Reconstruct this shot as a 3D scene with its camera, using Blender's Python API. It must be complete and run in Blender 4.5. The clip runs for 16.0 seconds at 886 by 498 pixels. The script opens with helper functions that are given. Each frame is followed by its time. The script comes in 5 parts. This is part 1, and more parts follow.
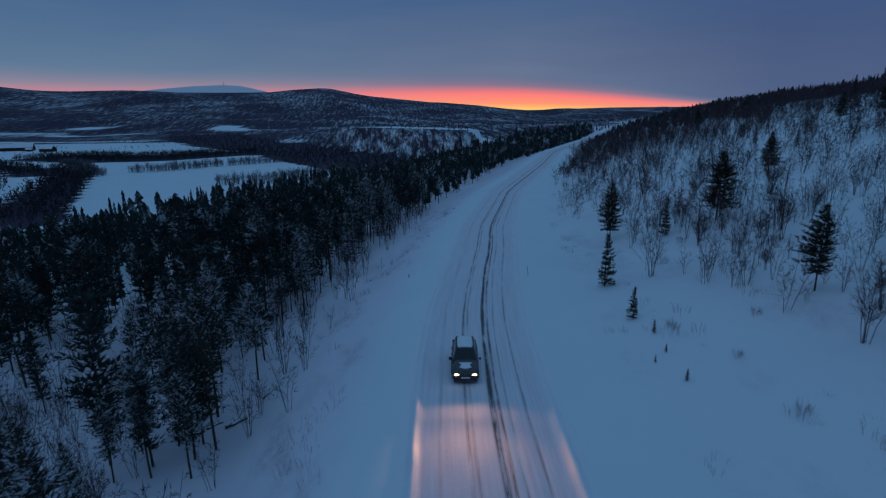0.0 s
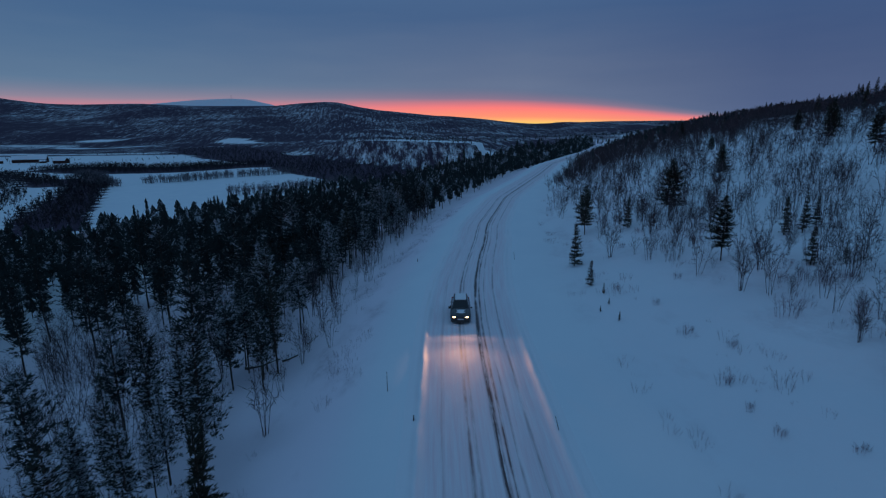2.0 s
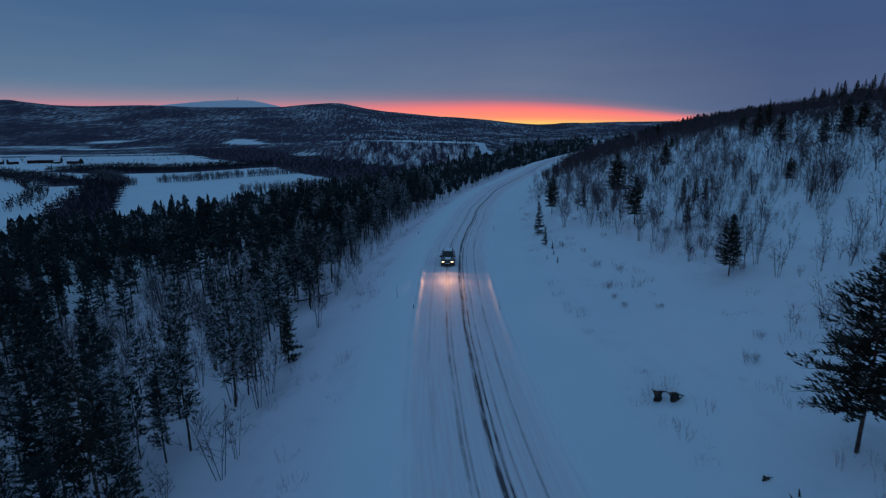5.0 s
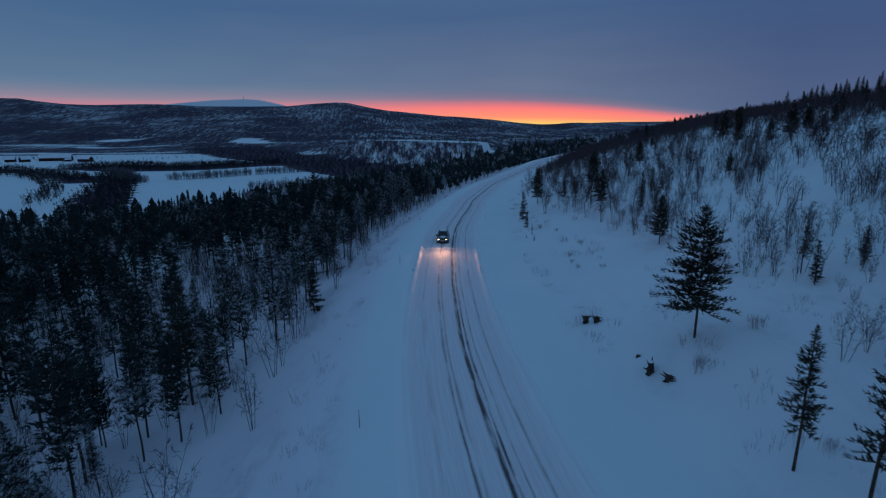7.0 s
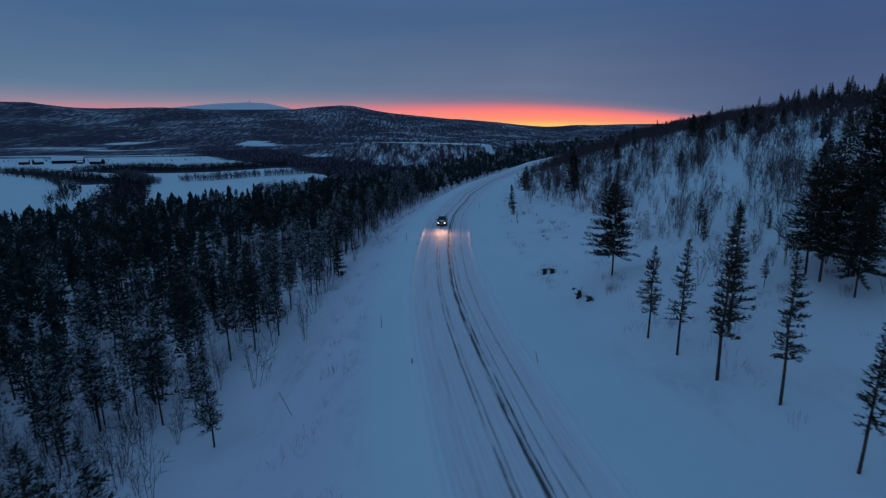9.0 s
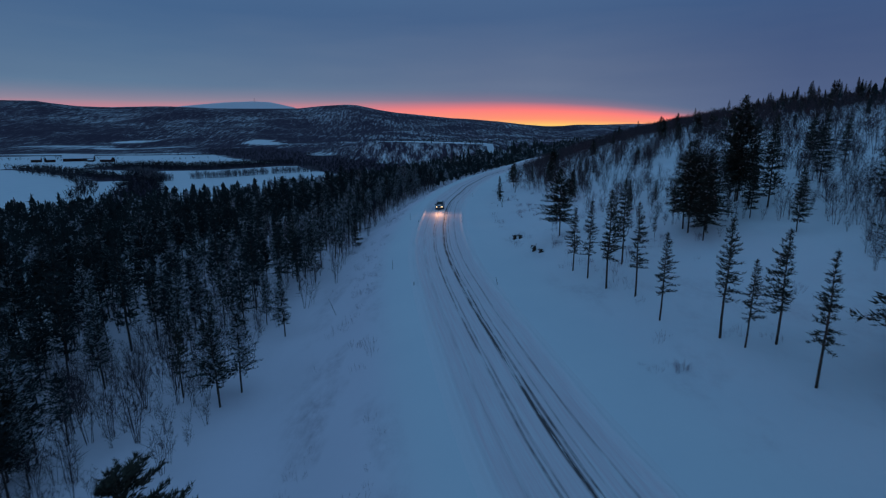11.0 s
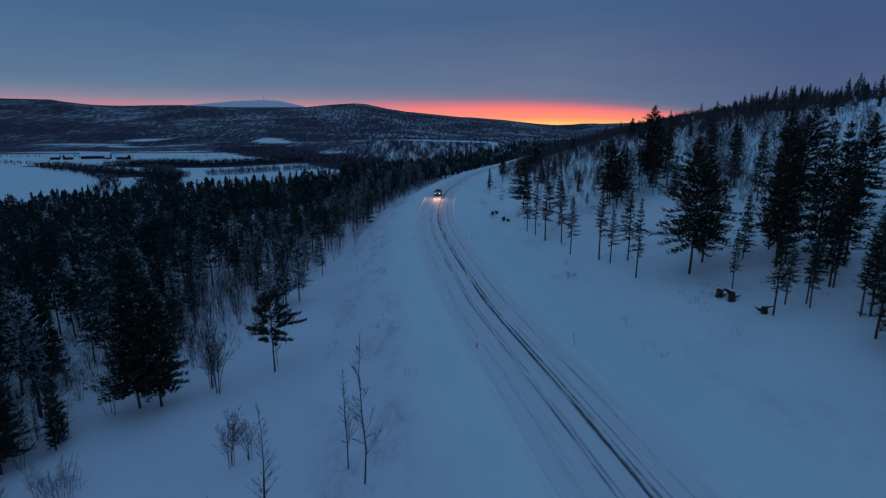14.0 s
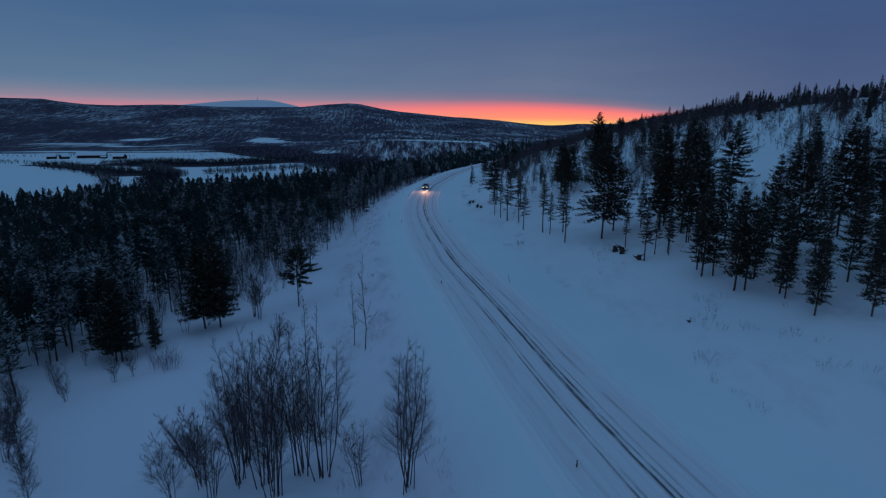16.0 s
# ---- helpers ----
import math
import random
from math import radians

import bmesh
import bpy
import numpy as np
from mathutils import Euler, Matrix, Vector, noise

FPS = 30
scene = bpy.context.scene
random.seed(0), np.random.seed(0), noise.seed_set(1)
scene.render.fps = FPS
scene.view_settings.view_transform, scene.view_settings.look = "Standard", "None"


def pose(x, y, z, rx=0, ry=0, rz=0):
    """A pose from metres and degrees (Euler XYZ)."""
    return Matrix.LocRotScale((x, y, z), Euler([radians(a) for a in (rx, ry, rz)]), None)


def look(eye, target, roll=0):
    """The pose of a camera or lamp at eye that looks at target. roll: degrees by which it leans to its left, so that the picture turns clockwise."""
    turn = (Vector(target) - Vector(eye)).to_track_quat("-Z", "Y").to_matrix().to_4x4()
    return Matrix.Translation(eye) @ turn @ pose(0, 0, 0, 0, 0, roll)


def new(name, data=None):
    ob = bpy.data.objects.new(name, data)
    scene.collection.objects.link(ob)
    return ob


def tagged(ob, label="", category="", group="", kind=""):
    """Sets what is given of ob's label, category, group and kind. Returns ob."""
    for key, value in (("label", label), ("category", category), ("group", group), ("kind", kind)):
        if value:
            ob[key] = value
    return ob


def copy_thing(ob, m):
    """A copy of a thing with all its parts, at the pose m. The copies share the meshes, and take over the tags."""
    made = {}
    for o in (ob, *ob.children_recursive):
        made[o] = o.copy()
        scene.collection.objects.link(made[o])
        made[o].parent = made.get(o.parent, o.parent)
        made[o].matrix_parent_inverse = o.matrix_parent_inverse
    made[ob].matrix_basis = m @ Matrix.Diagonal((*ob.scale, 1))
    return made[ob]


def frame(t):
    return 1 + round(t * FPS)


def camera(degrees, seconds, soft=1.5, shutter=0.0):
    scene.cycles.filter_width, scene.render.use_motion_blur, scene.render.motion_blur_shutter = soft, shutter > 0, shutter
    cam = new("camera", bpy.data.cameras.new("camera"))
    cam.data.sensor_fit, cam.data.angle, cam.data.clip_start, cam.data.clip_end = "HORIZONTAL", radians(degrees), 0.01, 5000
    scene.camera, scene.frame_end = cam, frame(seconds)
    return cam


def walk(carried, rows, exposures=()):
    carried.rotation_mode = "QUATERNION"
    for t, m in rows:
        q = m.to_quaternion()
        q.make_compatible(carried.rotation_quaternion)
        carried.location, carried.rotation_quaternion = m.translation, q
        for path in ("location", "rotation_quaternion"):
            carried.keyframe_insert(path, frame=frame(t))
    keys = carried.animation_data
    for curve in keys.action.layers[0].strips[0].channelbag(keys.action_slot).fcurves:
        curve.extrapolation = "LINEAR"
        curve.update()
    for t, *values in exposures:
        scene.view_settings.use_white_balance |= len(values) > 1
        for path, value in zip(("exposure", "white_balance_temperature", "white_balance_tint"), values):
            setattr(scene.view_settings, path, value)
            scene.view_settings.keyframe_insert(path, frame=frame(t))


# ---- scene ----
cam = camera(81.0, 16.0, soft=1.2, shutter=0.3)
PATH = [
    (0, (0.142, -0.114, 15.982), (0.322, 1.815, 15.487), -0.7),
    (0.5, (-0.033, -3.357, 16.054), (0.142, -1.428, 15.556), -0.7),
    (1, (-0.309, -6.321, 16.013), (-0.136, -4.388, 15.53), -0.7),
    (1.5, (-0.565, -9.626, 16.102), (-0.396, -7.688, 15.638), -0.7),
    (2, (-0.846, -12.698, 16.111), (-0.68, -10.756, 15.663), -0.6),
    (2.5, (-1.001, -16.006, 16.116), (-0.838, -14.062, 15.678), -0.6),
    (3, (-1.115, -19.033, 16.104), (-0.956, -17.087, 15.668), -0.6),
    (3.5, (-1.152, -22.376, 16.087), (-0.999, -20.431, 15.648), -0.6),
    (4, (-1.146, -25.527, 16.111), (-0.994, -23.582, 15.669), -0.6),
    (6.5, (-0.826, -41.725, 16.063), (-0.69, -39.78, 15.617), -0.6),
    (7, (-0.786, -44.677, 16.021), (-0.654, -42.732, 15.575), -0.5),
    (7.5, (-0.783, -48.059, 15.99), (-0.655, -46.113, 15.548), -0.6),
    (8, (-0.801, -51.653, 15.945), (-0.677, -49.706, 15.505), -0.6),
    (8.5, (-0.848, -55.917, 15.883), (-0.728, -53.969, 15.445), -0.6),
    (9, (-0.932, -60.268, 15.916), (-0.817, -58.319, 15.479), -0.6),
    (9.5, (-0.965, -65.186, 15.929), (-0.856, -63.237, 15.493), -0.6),
    (10, (-1.032, -70.001, 15.9), (-0.924, -68.052, 15.463), -0.6),
    (12.5, (-0.142, -91.703, 15.971), (-0.055, -89.755, 15.527), -0.4),
    (13, (0.135, -95.137, 16.039), (0.217, -93.189, 15.593), -0.5),
    (13.5, (0.224, -98.964, 16.055), (0.304, -97.016, 15.609), -0.4),
    (14, (0.357, -102.728, 16.101), (0.432, -100.779, 15.657), -0.4),
    (14.5, (0.66, -107.035, 16.158), (0.74, -105.086, 15.714), -0.4),
    (15, (0.953, -111.36, 16.22), (1.044, -109.412, 15.775), -0.4),
    (15.5, (1.382, -116.153, 16.307), (1.478, -114.205, 15.864), -0.3),
    (16, (1.754, -120.795, 16.407), (1.851, -118.847, 15.963), -0.3),
]
walk(cam, [(t, look(eye, target, roll)) for t, eye, target, roll in PATH])

# ---- light ----
world = bpy.data.worlds.new("dusk")
scene.world = world
world.use_nodes = True


def build_sky():
    """Slate-blue overcast with a burning strip along the horizon under the cloud edge."""
    nt = world.node_tree
    nt.nodes.clear()
    N, L = nt.nodes.new, nt.links.new

    def math_node(op, a, b=None, c=None):
        n = N("ShaderNodeMath")
        n.operation = op
        for i, v in enumerate((a, b, c)):
            if v is None:
                continue
            if isinstance(v, (int, float)):
                n.inputs[i].default_value = v
            else:
                L(v, n.inputs[i])
        return n.outputs[0]

    def ramp(fac, stops):
        n = N("ShaderNodeValToRGB")
        el = n.color_ramp.elements
        el[0].position, el[0].color = stops[0][0], (*stops[0][1], 1)
        el[1].position, el[1].color = stops[-1][0], (*stops[-1][1], 1)
        for p, c in stops[1:-1]:
            e = el.new(p)
            e.color = (*c, 1)
        L(fac, n.inputs[0])
        return n.outputs[0]

    def mix(fac, a, b):
        n = N("ShaderNodeMix")
        n.data_type = "RGBA"
        if isinstance(fac, float):
            n.inputs[0].default_value = fac
        else:
            L(fac, n.inputs[0])
        L(a, n.inputs[6])
        L(b, n.inputs[7])
        return n.outputs[2]

    tc = N("ShaderNodeTexCoord")
    sep = N("ShaderNodeSeparateXYZ")
    L(tc.outputs["Generated"], sep.inputs[0])
    x, y, z = sep.outputs
    az = math_node("ARCTAN2", x, y)
    # a soft wobble so that the cloud edge is no ruled line
    nz = N("ShaderNodeTexNoise")
    nz.inputs["Scale"].default_value = 5.0
    nz.inputs["Detail"].default_value = 5.0
    mp = N("ShaderNodeMapping")
    mp.inputs["Scale"].default_value = (1.0, 1.0, 7.0)
    L(tc.outputs["Generated"], mp.inputs[0])
    L(mp.outputs[0], nz.inputs["Vector"])
    wob = math_node("SUBTRACT", nz.outputs[0], 0.5)
    el = math_node("ADD", z, math_node("MULTIPLY", wob, SKY["wobble"]))
    # the cloud's edge hangs lower to the right of the glow's heart
    off = math_node("SUBTRACT", az, SKY["azimuth"])
    fall = math_node("EXPONENT", math_node("DIVIDE", math_node("SUBTRACT", az, SKY["fall"]), 0.11))
    edge = math_node("DIVIDE", SKY["height"], math_node("ADD", fall, 1.0))
    u = math_node("MULTIPLY", math_node("DIVIDE", el, math_node("MAXIMUM", edge, 0.012)), 0.5)
    glow = ramp(u, SKY["glow"])
    faint = ramp(u, SKY["faint"])
    near = math_node("EXPONENT", math_node("MULTIPLY", math_node("MULTIPLY", off, off), -SKY["narrow"]))
    burning = mix(near, faint, glow)
    cloud = ramp(math_node("ADD", z, math_node("MULTIPLY", wob, 0.05)), SKY["cloud"])
    west = ramp(math_node("ADD", 0.5, math_node("MULTIPLY", off, -0.5)), SKY["west"])
    low = ramp(z, ((0.0, (1, 1, 1)), (0.14, (0.8, 0.8, 0.8)), (0.30, (0, 0, 0))))
    tinted = N("ShaderNodeMix")
    tinted.data_type, tinted.blend_type = "RGBA", "MULTIPLY"
    L(low, tinted.inputs[0])
    L(cloud, tinted.inputs[6])
    L(west, tinted.inputs[7])
    blend = ramp(u, SKY["fade"])
    total = mix(blend, burning, tinted.outputs[2])
    bg = N("ShaderNodeBackground")
    bg.inputs["Strength"].default_value = SKY["strength"]
    out = N("ShaderNodeOutputWorld")
    L(total, bg.inputs[0])
    L(bg.outputs[0], out.inputs[0])


SKY = {
    "strength": 1.0, "azimuth": 0.24, "fall": 0.47, "height": 0.049, "narrow": 7.0, "wobble": 0.004,
    "glow": ((0.0, (1.0, 0.62, 0.16)), (0.13, (1.0, 0.58, 0.16)), (0.25, (1.0, 0.31, 0.17)), (0.42, (1.0, 0.215, 0.20)), (0.50, (0.66, 0.19, 0.23)), (0.60, (0.28, 0.175, 0.26)), (0.8, (0.125, 0.15, 0.25))),
    "faint": ((0.0, (0.82, 0.25, 0.25)), (0.36, (0.76, 0.25, 0.28)), (0.45, (0.50, 0.23, 0.30)), (0.56, (0.30, 0.24, 0.32)), (0.80, (0.18, 0.21, 0.30))),
    "fade": ((0.52, (0, 0, 0)), (0.85, (1, 1, 1))),
    "cloud": ((0.0, (0.172, 0.217, 0.325)), (0.09, (0.121, 0.168, 0.278)), (0.20, (0.063, 0.122, 0.25)), (0.5, (0.082, 0.185, 0.340)), (1.0, (0.088, 0.203, 0.366))),
    "west": ((0.0, (0.48, 0.56, 0.75)), (0.30, (0.50, 0.58, 0.76)), (0.50, (1, 1, 1)), (0.55, (1, 1, 1)), (0.85, (0.84, 1.09, 1.08)), (1.0, (0.84, 1.09, 1.08))),
}
build_sky()
HEADLIGHT = {"colour": (1.0, 0.47, 0.24), "wide": 12.0}
# near and far part of each dipped beam: watts, cone, fall over one metre, softness
BEAMS = ((250.0, 17.0, 0.150, 1.0), (1400.0, 9.0, 0.072, 1.0))


# ---- the lie of the land ----
ROAD_Y = (-1600, -400, -220, -150, -100.7, -90.5, -74.3, -55.2, -35.5, -20, -8, 7, 27, 39.4, 52, 61, 75, 111, 174, 232, 320, 420, 700, 5200)
ROAD_X = (330, 78, 36, 22.2, 12.75, 10.95, 8.75, 5.7, 3.9, 2.9, 2.65, 3.2, 4.85, 6.4, 8.9, 11.1, 13.8, 24.4, 50.2, 72.4, 117.6, 172, 300, 300)
_fine = np.arange(-1600.0, 5200.0, 1.0)
_raw = np.interp(_fine, ROAD_Y, ROAD_X)
_ker = np.exp(-np.linspace(-2, 2, 19) ** 2)
_raw = np.convolve(np.pad(_raw, 9, mode="edge"), _ker / _ker.sum(), mode="valid")


def road_x(y):
    return np.interp(y, _fine, _raw)


SIDE_D = (-5000, -330, -250, -205, -175, -130, -80, -40, -30, -21, -16, -12.5, -9.5, -7, -5, 5, 7.5, 10, 13, 16, 20, 25, 30, 50, 80, 115, 160, 250, 600, 5000)
SIDE_Z = (-37, -37, -35.5, -30, -18.5, -11.8, -9.2, -7.4, -6.4, -5.2, -4.2, -2.6, -1.2, -0.35, 0, 0, -0.1, 0.1, 0.9, 2.0, 3.2, 4.9, 6.7, 12, 18.5, 23.5, 27, 30, 31, 31)
_df = np.arange(-5000.0, 5000.0, 0.5)
_dz = np.interp(_df, SIDE_D, SIDE_Z)
_ker = np.exp(-np.linspace(-2, 2, 11) ** 2)
_dz = np.convolve(np.pad(_dz, 5, mode="edge"), _ker / _ker.sum(), mode="valid")

RIM_A = (-3, -1.099, -0.868, -0.726, -0.678, -0.629, -0.561, -0.453, -0.373, -0.292, -0.21, -0.169, -0.127, -0.106, -0.065, -0.033, 0.02, 0.073, 0.116, 0.159, 0.213, 0.256, 0.411, 0.753, 3)
RIM_Z = (230, 231, 273, 256, 252, 219, 206, 211, 194, 190, 190, 206, 215, 211, 177, 157, 136, 115, 103, 91, 66, 53, 66, 66, 60)
FELL_A = (-0.60, -0.50, -0.448, -0.403, -0.352, -0.292, -0.261, -0.23, -0.2, -0.13)
FELL_Z = (90, 200, 234, 252, 271, 280, 271, 238, 209, 80)
EDGE_Y = (560, 794, 994, 1285, 1885, 2500, 5200)
EDGE_X = (60, -31, -137, -230, -620, -1100, -3000)


def step(a, b, v):
    t = np.clip((v - a) / (b - a), 0, 1)
    return t * t * (3 - 2 * t)


def waves(x, y, size, seed, octaves=3):
    """Smooth pseudo-random undulation, about -1 to 1."""
    rng = np.random.RandomState(seed)
    total, amp, norm = 0.0, 1.0, 0.0
    for _ in range(octaves):
        for _ in range(4):
            a, p = rng.uniform(0, 2 * np.pi), rng.uniform(0, 2 * np.pi)
            total = total + amp * np.sin((x * np.cos(a) + y * np.sin(a)) * 2 * np.pi / size / rng.uniform(0.7, 1.4) + p)
        norm += amp * 2.0
        amp, size = amp * 0.5, size * 0.47
    return total / norm


def land(x, y):
    """Height of the snow surface at x, y (arrays)."""
    x, y = np.asarray(x, float), np.asarray(y, float)
    d = x - road_x(y)
    side = np.interp(d, _df, _dz)
    # the clearing is flatter towards the south-east
    flat = step(-25, -60, y) * step(12, 18, d) * (1 - step(60, 130, d))
    side = side - flat * np.clip(d - 12, 0, 60) * 0.055
    side = np.where(d < 0, side * (1 - 0.18 * step(-42, -62, y) * (1 - step(40, 90, -d))), side)
    side = side + 1.0 * np.exp(-((x - 18) ** 2 + (y + 15) ** 2) / 40.0)
    side = side - 6.0 * step(45, 140, y) * step(40, 110, -d) * (1 - step(190, 260, -d))
    side = side - 9.0 * step(85, 190, y) * step(36, 85, -d) * (1 - step(125, 185, -d))
    rough = step(6, 14, np.abs(d))
    side = side + rough * (0.22 * waves(x, y, 9, 3) + 0.5 * step(18, 45, np.abs(d)) * waves(x, y, 24, 4) + 2.2 * step(60, 160, d) * waves(x, y, 110, 5))
    # river terrace, upland and the far fells
    s = x - np.interp(y, EDGE_Y, EDGE_X) + 16 * waves(x, y, 120, 6)
    far = -37 + (35 * step(0, 75, s) + step(60, 900, s) * 4) * (1 - 0.8 * step(1050, 1500, y))
    depth = y + 50.0
    ta = x / np.maximum(depth, 50)
    rim = np.interp(ta, RIM_A, RIM_Z)
    rise = step(1500, 3950, depth) ** 1.15
    far = far * (1 - rise) + rim * rise + 14 * step(1500, 2400, depth) * (1 - step(3300, 3800, depth)) * waves(x, y, 700, 7)
    far = far - 220 * step(3950, 4120, depth)
    fell = np.interp(ta, FELL_A, FELL_Z)
    far = far + (fell - far) * step(4120, 4450, depth) * step(-0.62, -0.52, ta) * (1 - step(-0.22, -0.13, ta))
    w = step(520, 1100, y)
    w = np.where(d < -180, step(480, 700, y), w)
    return side * (1 - w) + far * w


# ---- helpers for meshes and materials ----
def mesh_of(name, verts, faces, materials=(), index=None, smooth=False):
    """A mesh from arrays of vertices and of triangles or quads."""
    verts, faces = np.asarray(verts, np.float32), np.asarray(faces, np.int32)
    me = bpy.data.meshes.new(name)
    n, k = faces.shape
    me.vertices.add(len(verts))
    me.vertices.foreach_set("co", verts.ravel())
    me.loops.add(n * k)
    me.loops.foreach_set("vertex_index", faces.ravel())
    me.polygons.add(n)
    me.polygons.foreach_set("loop_start", np.arange(0, n * k, k, dtype=np.int32))
    for m in materials:
        me.materials.append(m)
    if index is not None:
        me.polygons.foreach_set("material_index", np.asarray(index, np.int32))
    me.polygons.foreach_set("use_smooth", np.full(n, smooth))
    me.update(calc_edges=True)
    me.validate()
    return me


def part(name, bm, material, parent, label="", smooth=False):
    """Links a bmesh as one mesh object under a thing or a part."""
    me = bpy.data.meshes.new(name)
    bmesh.ops.recalc_face_normals(bm, faces=bm.faces)
    bm.to_mesh(me)
    bm.free()
    me.materials.append(material)
    if smooth:
        for p in me.polygons:
            p.use_smooth = True
    ob = new(name, me)
    ob.parent = parent
    return tagged(ob, label)


class Mat:
    """A small wrapper round a Principled material."""

    def __init__(self, name, base=(0.5, 0.5, 0.5), rough=0.7, metal=0.0, gloss=0.5):
        self.m = bpy.data.materials.new(name)
        self.m.use_nodes = True
        self.nt = self.m.node_tree
        self.p = self.nt.nodes["Principled BSDF"]
        self.p.inputs["Base Color"].default_value = (*base, 1)
        self.p.inputs["Roughness"].default_value = rough
        self.p.inputs["Metallic"].default_value = metal
        self.p.inputs["Specular IOR Level"].default_value = gloss

    def node(self, kind, **props):
        n = self.nt.nodes.new(kind)
        for k, v in props.items():
            n.inputs[k].default_value = v
        return n

    def link(self, a, b):
        self.nt.links.new(a, b)

    def coords(self, which="Object", scale=(1, 1, 1)):
        tc, mp = self.node("ShaderNodeTexCoord"), self.node("ShaderNodeMapping", Scale=scale)
        self.link(tc.outputs[which], mp.inputs[0])
        return mp.outputs[0]

    def noise(self, vec, scale, detail=4.0, rough=0.55):
        n = self.node("ShaderNodeTexNoise", Scale=scale, Detail=detail, Roughness=rough)
        self.link(vec, n.inputs["Vector"])
        return n.outputs[0]

    def ramp(self, fac, stops):
        n = self.node("ShaderNodeValToRGB")
        el = n.color_ramp.elements
        grey = [(p, c if isinstance(c, tuple) else (c, c, c)) for p, c in stops]
        el[0].position, el[0].color = grey[0][0], (*grey[0][1], 1)
        el[1].position, el[1].color = grey[-1][0], (*grey[-1][1], 1)
        for p, c in grey[1:-1]:
            el.new(p).color = (*c, 1)
        self.link(fac, n.inputs[0])
        return n.outputs[0]

    def math(self, op, a, b=0.0):
        n = self.node("ShaderNodeMath")
        n.operation = op
        for i, v in enumerate((a, b)):
            if isinstance(v, (int, float)):
                n.inputs[i].default_value = v
            else:
                self.link(v, n.inputs[i])
        return n.outputs[0]

    def mix(self, fac, a, b):
        n = self.node("ShaderNodeMix")
        n.data_type = "RGBA"
        for i, v in ((0, fac), (6, a), (7, b)):
            if isinstance(v, float):
                n.inputs[i].default_value = v
            elif isinstance(v, tuple):
                n.inputs[i].default_value = (*v, 1)
            else:
                self.link(v, n.inputs[i])
        return n.outputs[2]

    def attribute(self, name):
        n = self.node("ShaderNodeAttribute")
        n.attribute_name = name
        return n.outputs["Fac"]

    def colour(self, socket):
        self.link(socket, self.p.inputs["Base Color"])

    def bump(self, height, strength=0.3, distance=0.05):
        n = self.node("ShaderNodeBump", Strength=strength, Distance=distance)
        self.link(height, n.inputs["Height"])
        self.link(n.outputs[0], self.p.inputs["Normal"])


SNOW = (0.80, 0.83, 0.87)


def snow_ground():
    m = Mat("snow_ground", SNOW, 0.8, gloss=0.06)
    co = m.coords()
    fine, drift = m.noise(co, 2.2, 6), m.noise(co, 0.09, 4)
    tone = m.mix(drift, (0.71, 0.78, 0.835), (0.83, 0.88, 0.905))
    # dry grass and twigs that stick out of thin snow on the verges
    patch = m.noise(m.coords(scale=(0.24, 0.11, 0.2)), 1.0, 3)
    tuft = m.noise(m.coords(scale=(1.6, 0.9, 1.2)), 1.0, 6, 0.75)
    grass = m.math("MULTIPLY", m.ramp(patch, ((0.50, 0), (0.66, 1))), m.ramp(tuft, ((0.34, 0), (0.66, 1))))
    grass = m.math("MULTIPLY", grass, m.attribute("ditch"))
    # even pale violet wash: strong on the valley side, faint beyond the right verge
    tone = m.mix(m.math("MULTIPLY", m.attribute("verge"), 0.60), tone, (0.86, 0.73, 0.83))
    # the dry grass patches themselves
    tone = m.mix(m.math("MULTIPLY", grass, 0.5), tone, (0.30, 0.24, 0.29))
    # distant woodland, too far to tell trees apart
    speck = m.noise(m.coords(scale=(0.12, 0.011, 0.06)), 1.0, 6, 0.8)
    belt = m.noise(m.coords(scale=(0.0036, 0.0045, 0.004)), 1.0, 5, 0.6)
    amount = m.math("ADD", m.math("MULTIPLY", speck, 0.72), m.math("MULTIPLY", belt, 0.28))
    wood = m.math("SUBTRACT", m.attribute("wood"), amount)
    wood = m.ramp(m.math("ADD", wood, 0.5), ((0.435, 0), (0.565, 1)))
    # wood colour is lifted towards violet: distance haze is put into it
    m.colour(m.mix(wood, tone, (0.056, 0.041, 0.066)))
    m.bump(m.math("ADD", m.math("MULTIPLY", fine, 0.35), m.noise(co, 0.5, 3)), 0.22, 0.12)
    return m.m


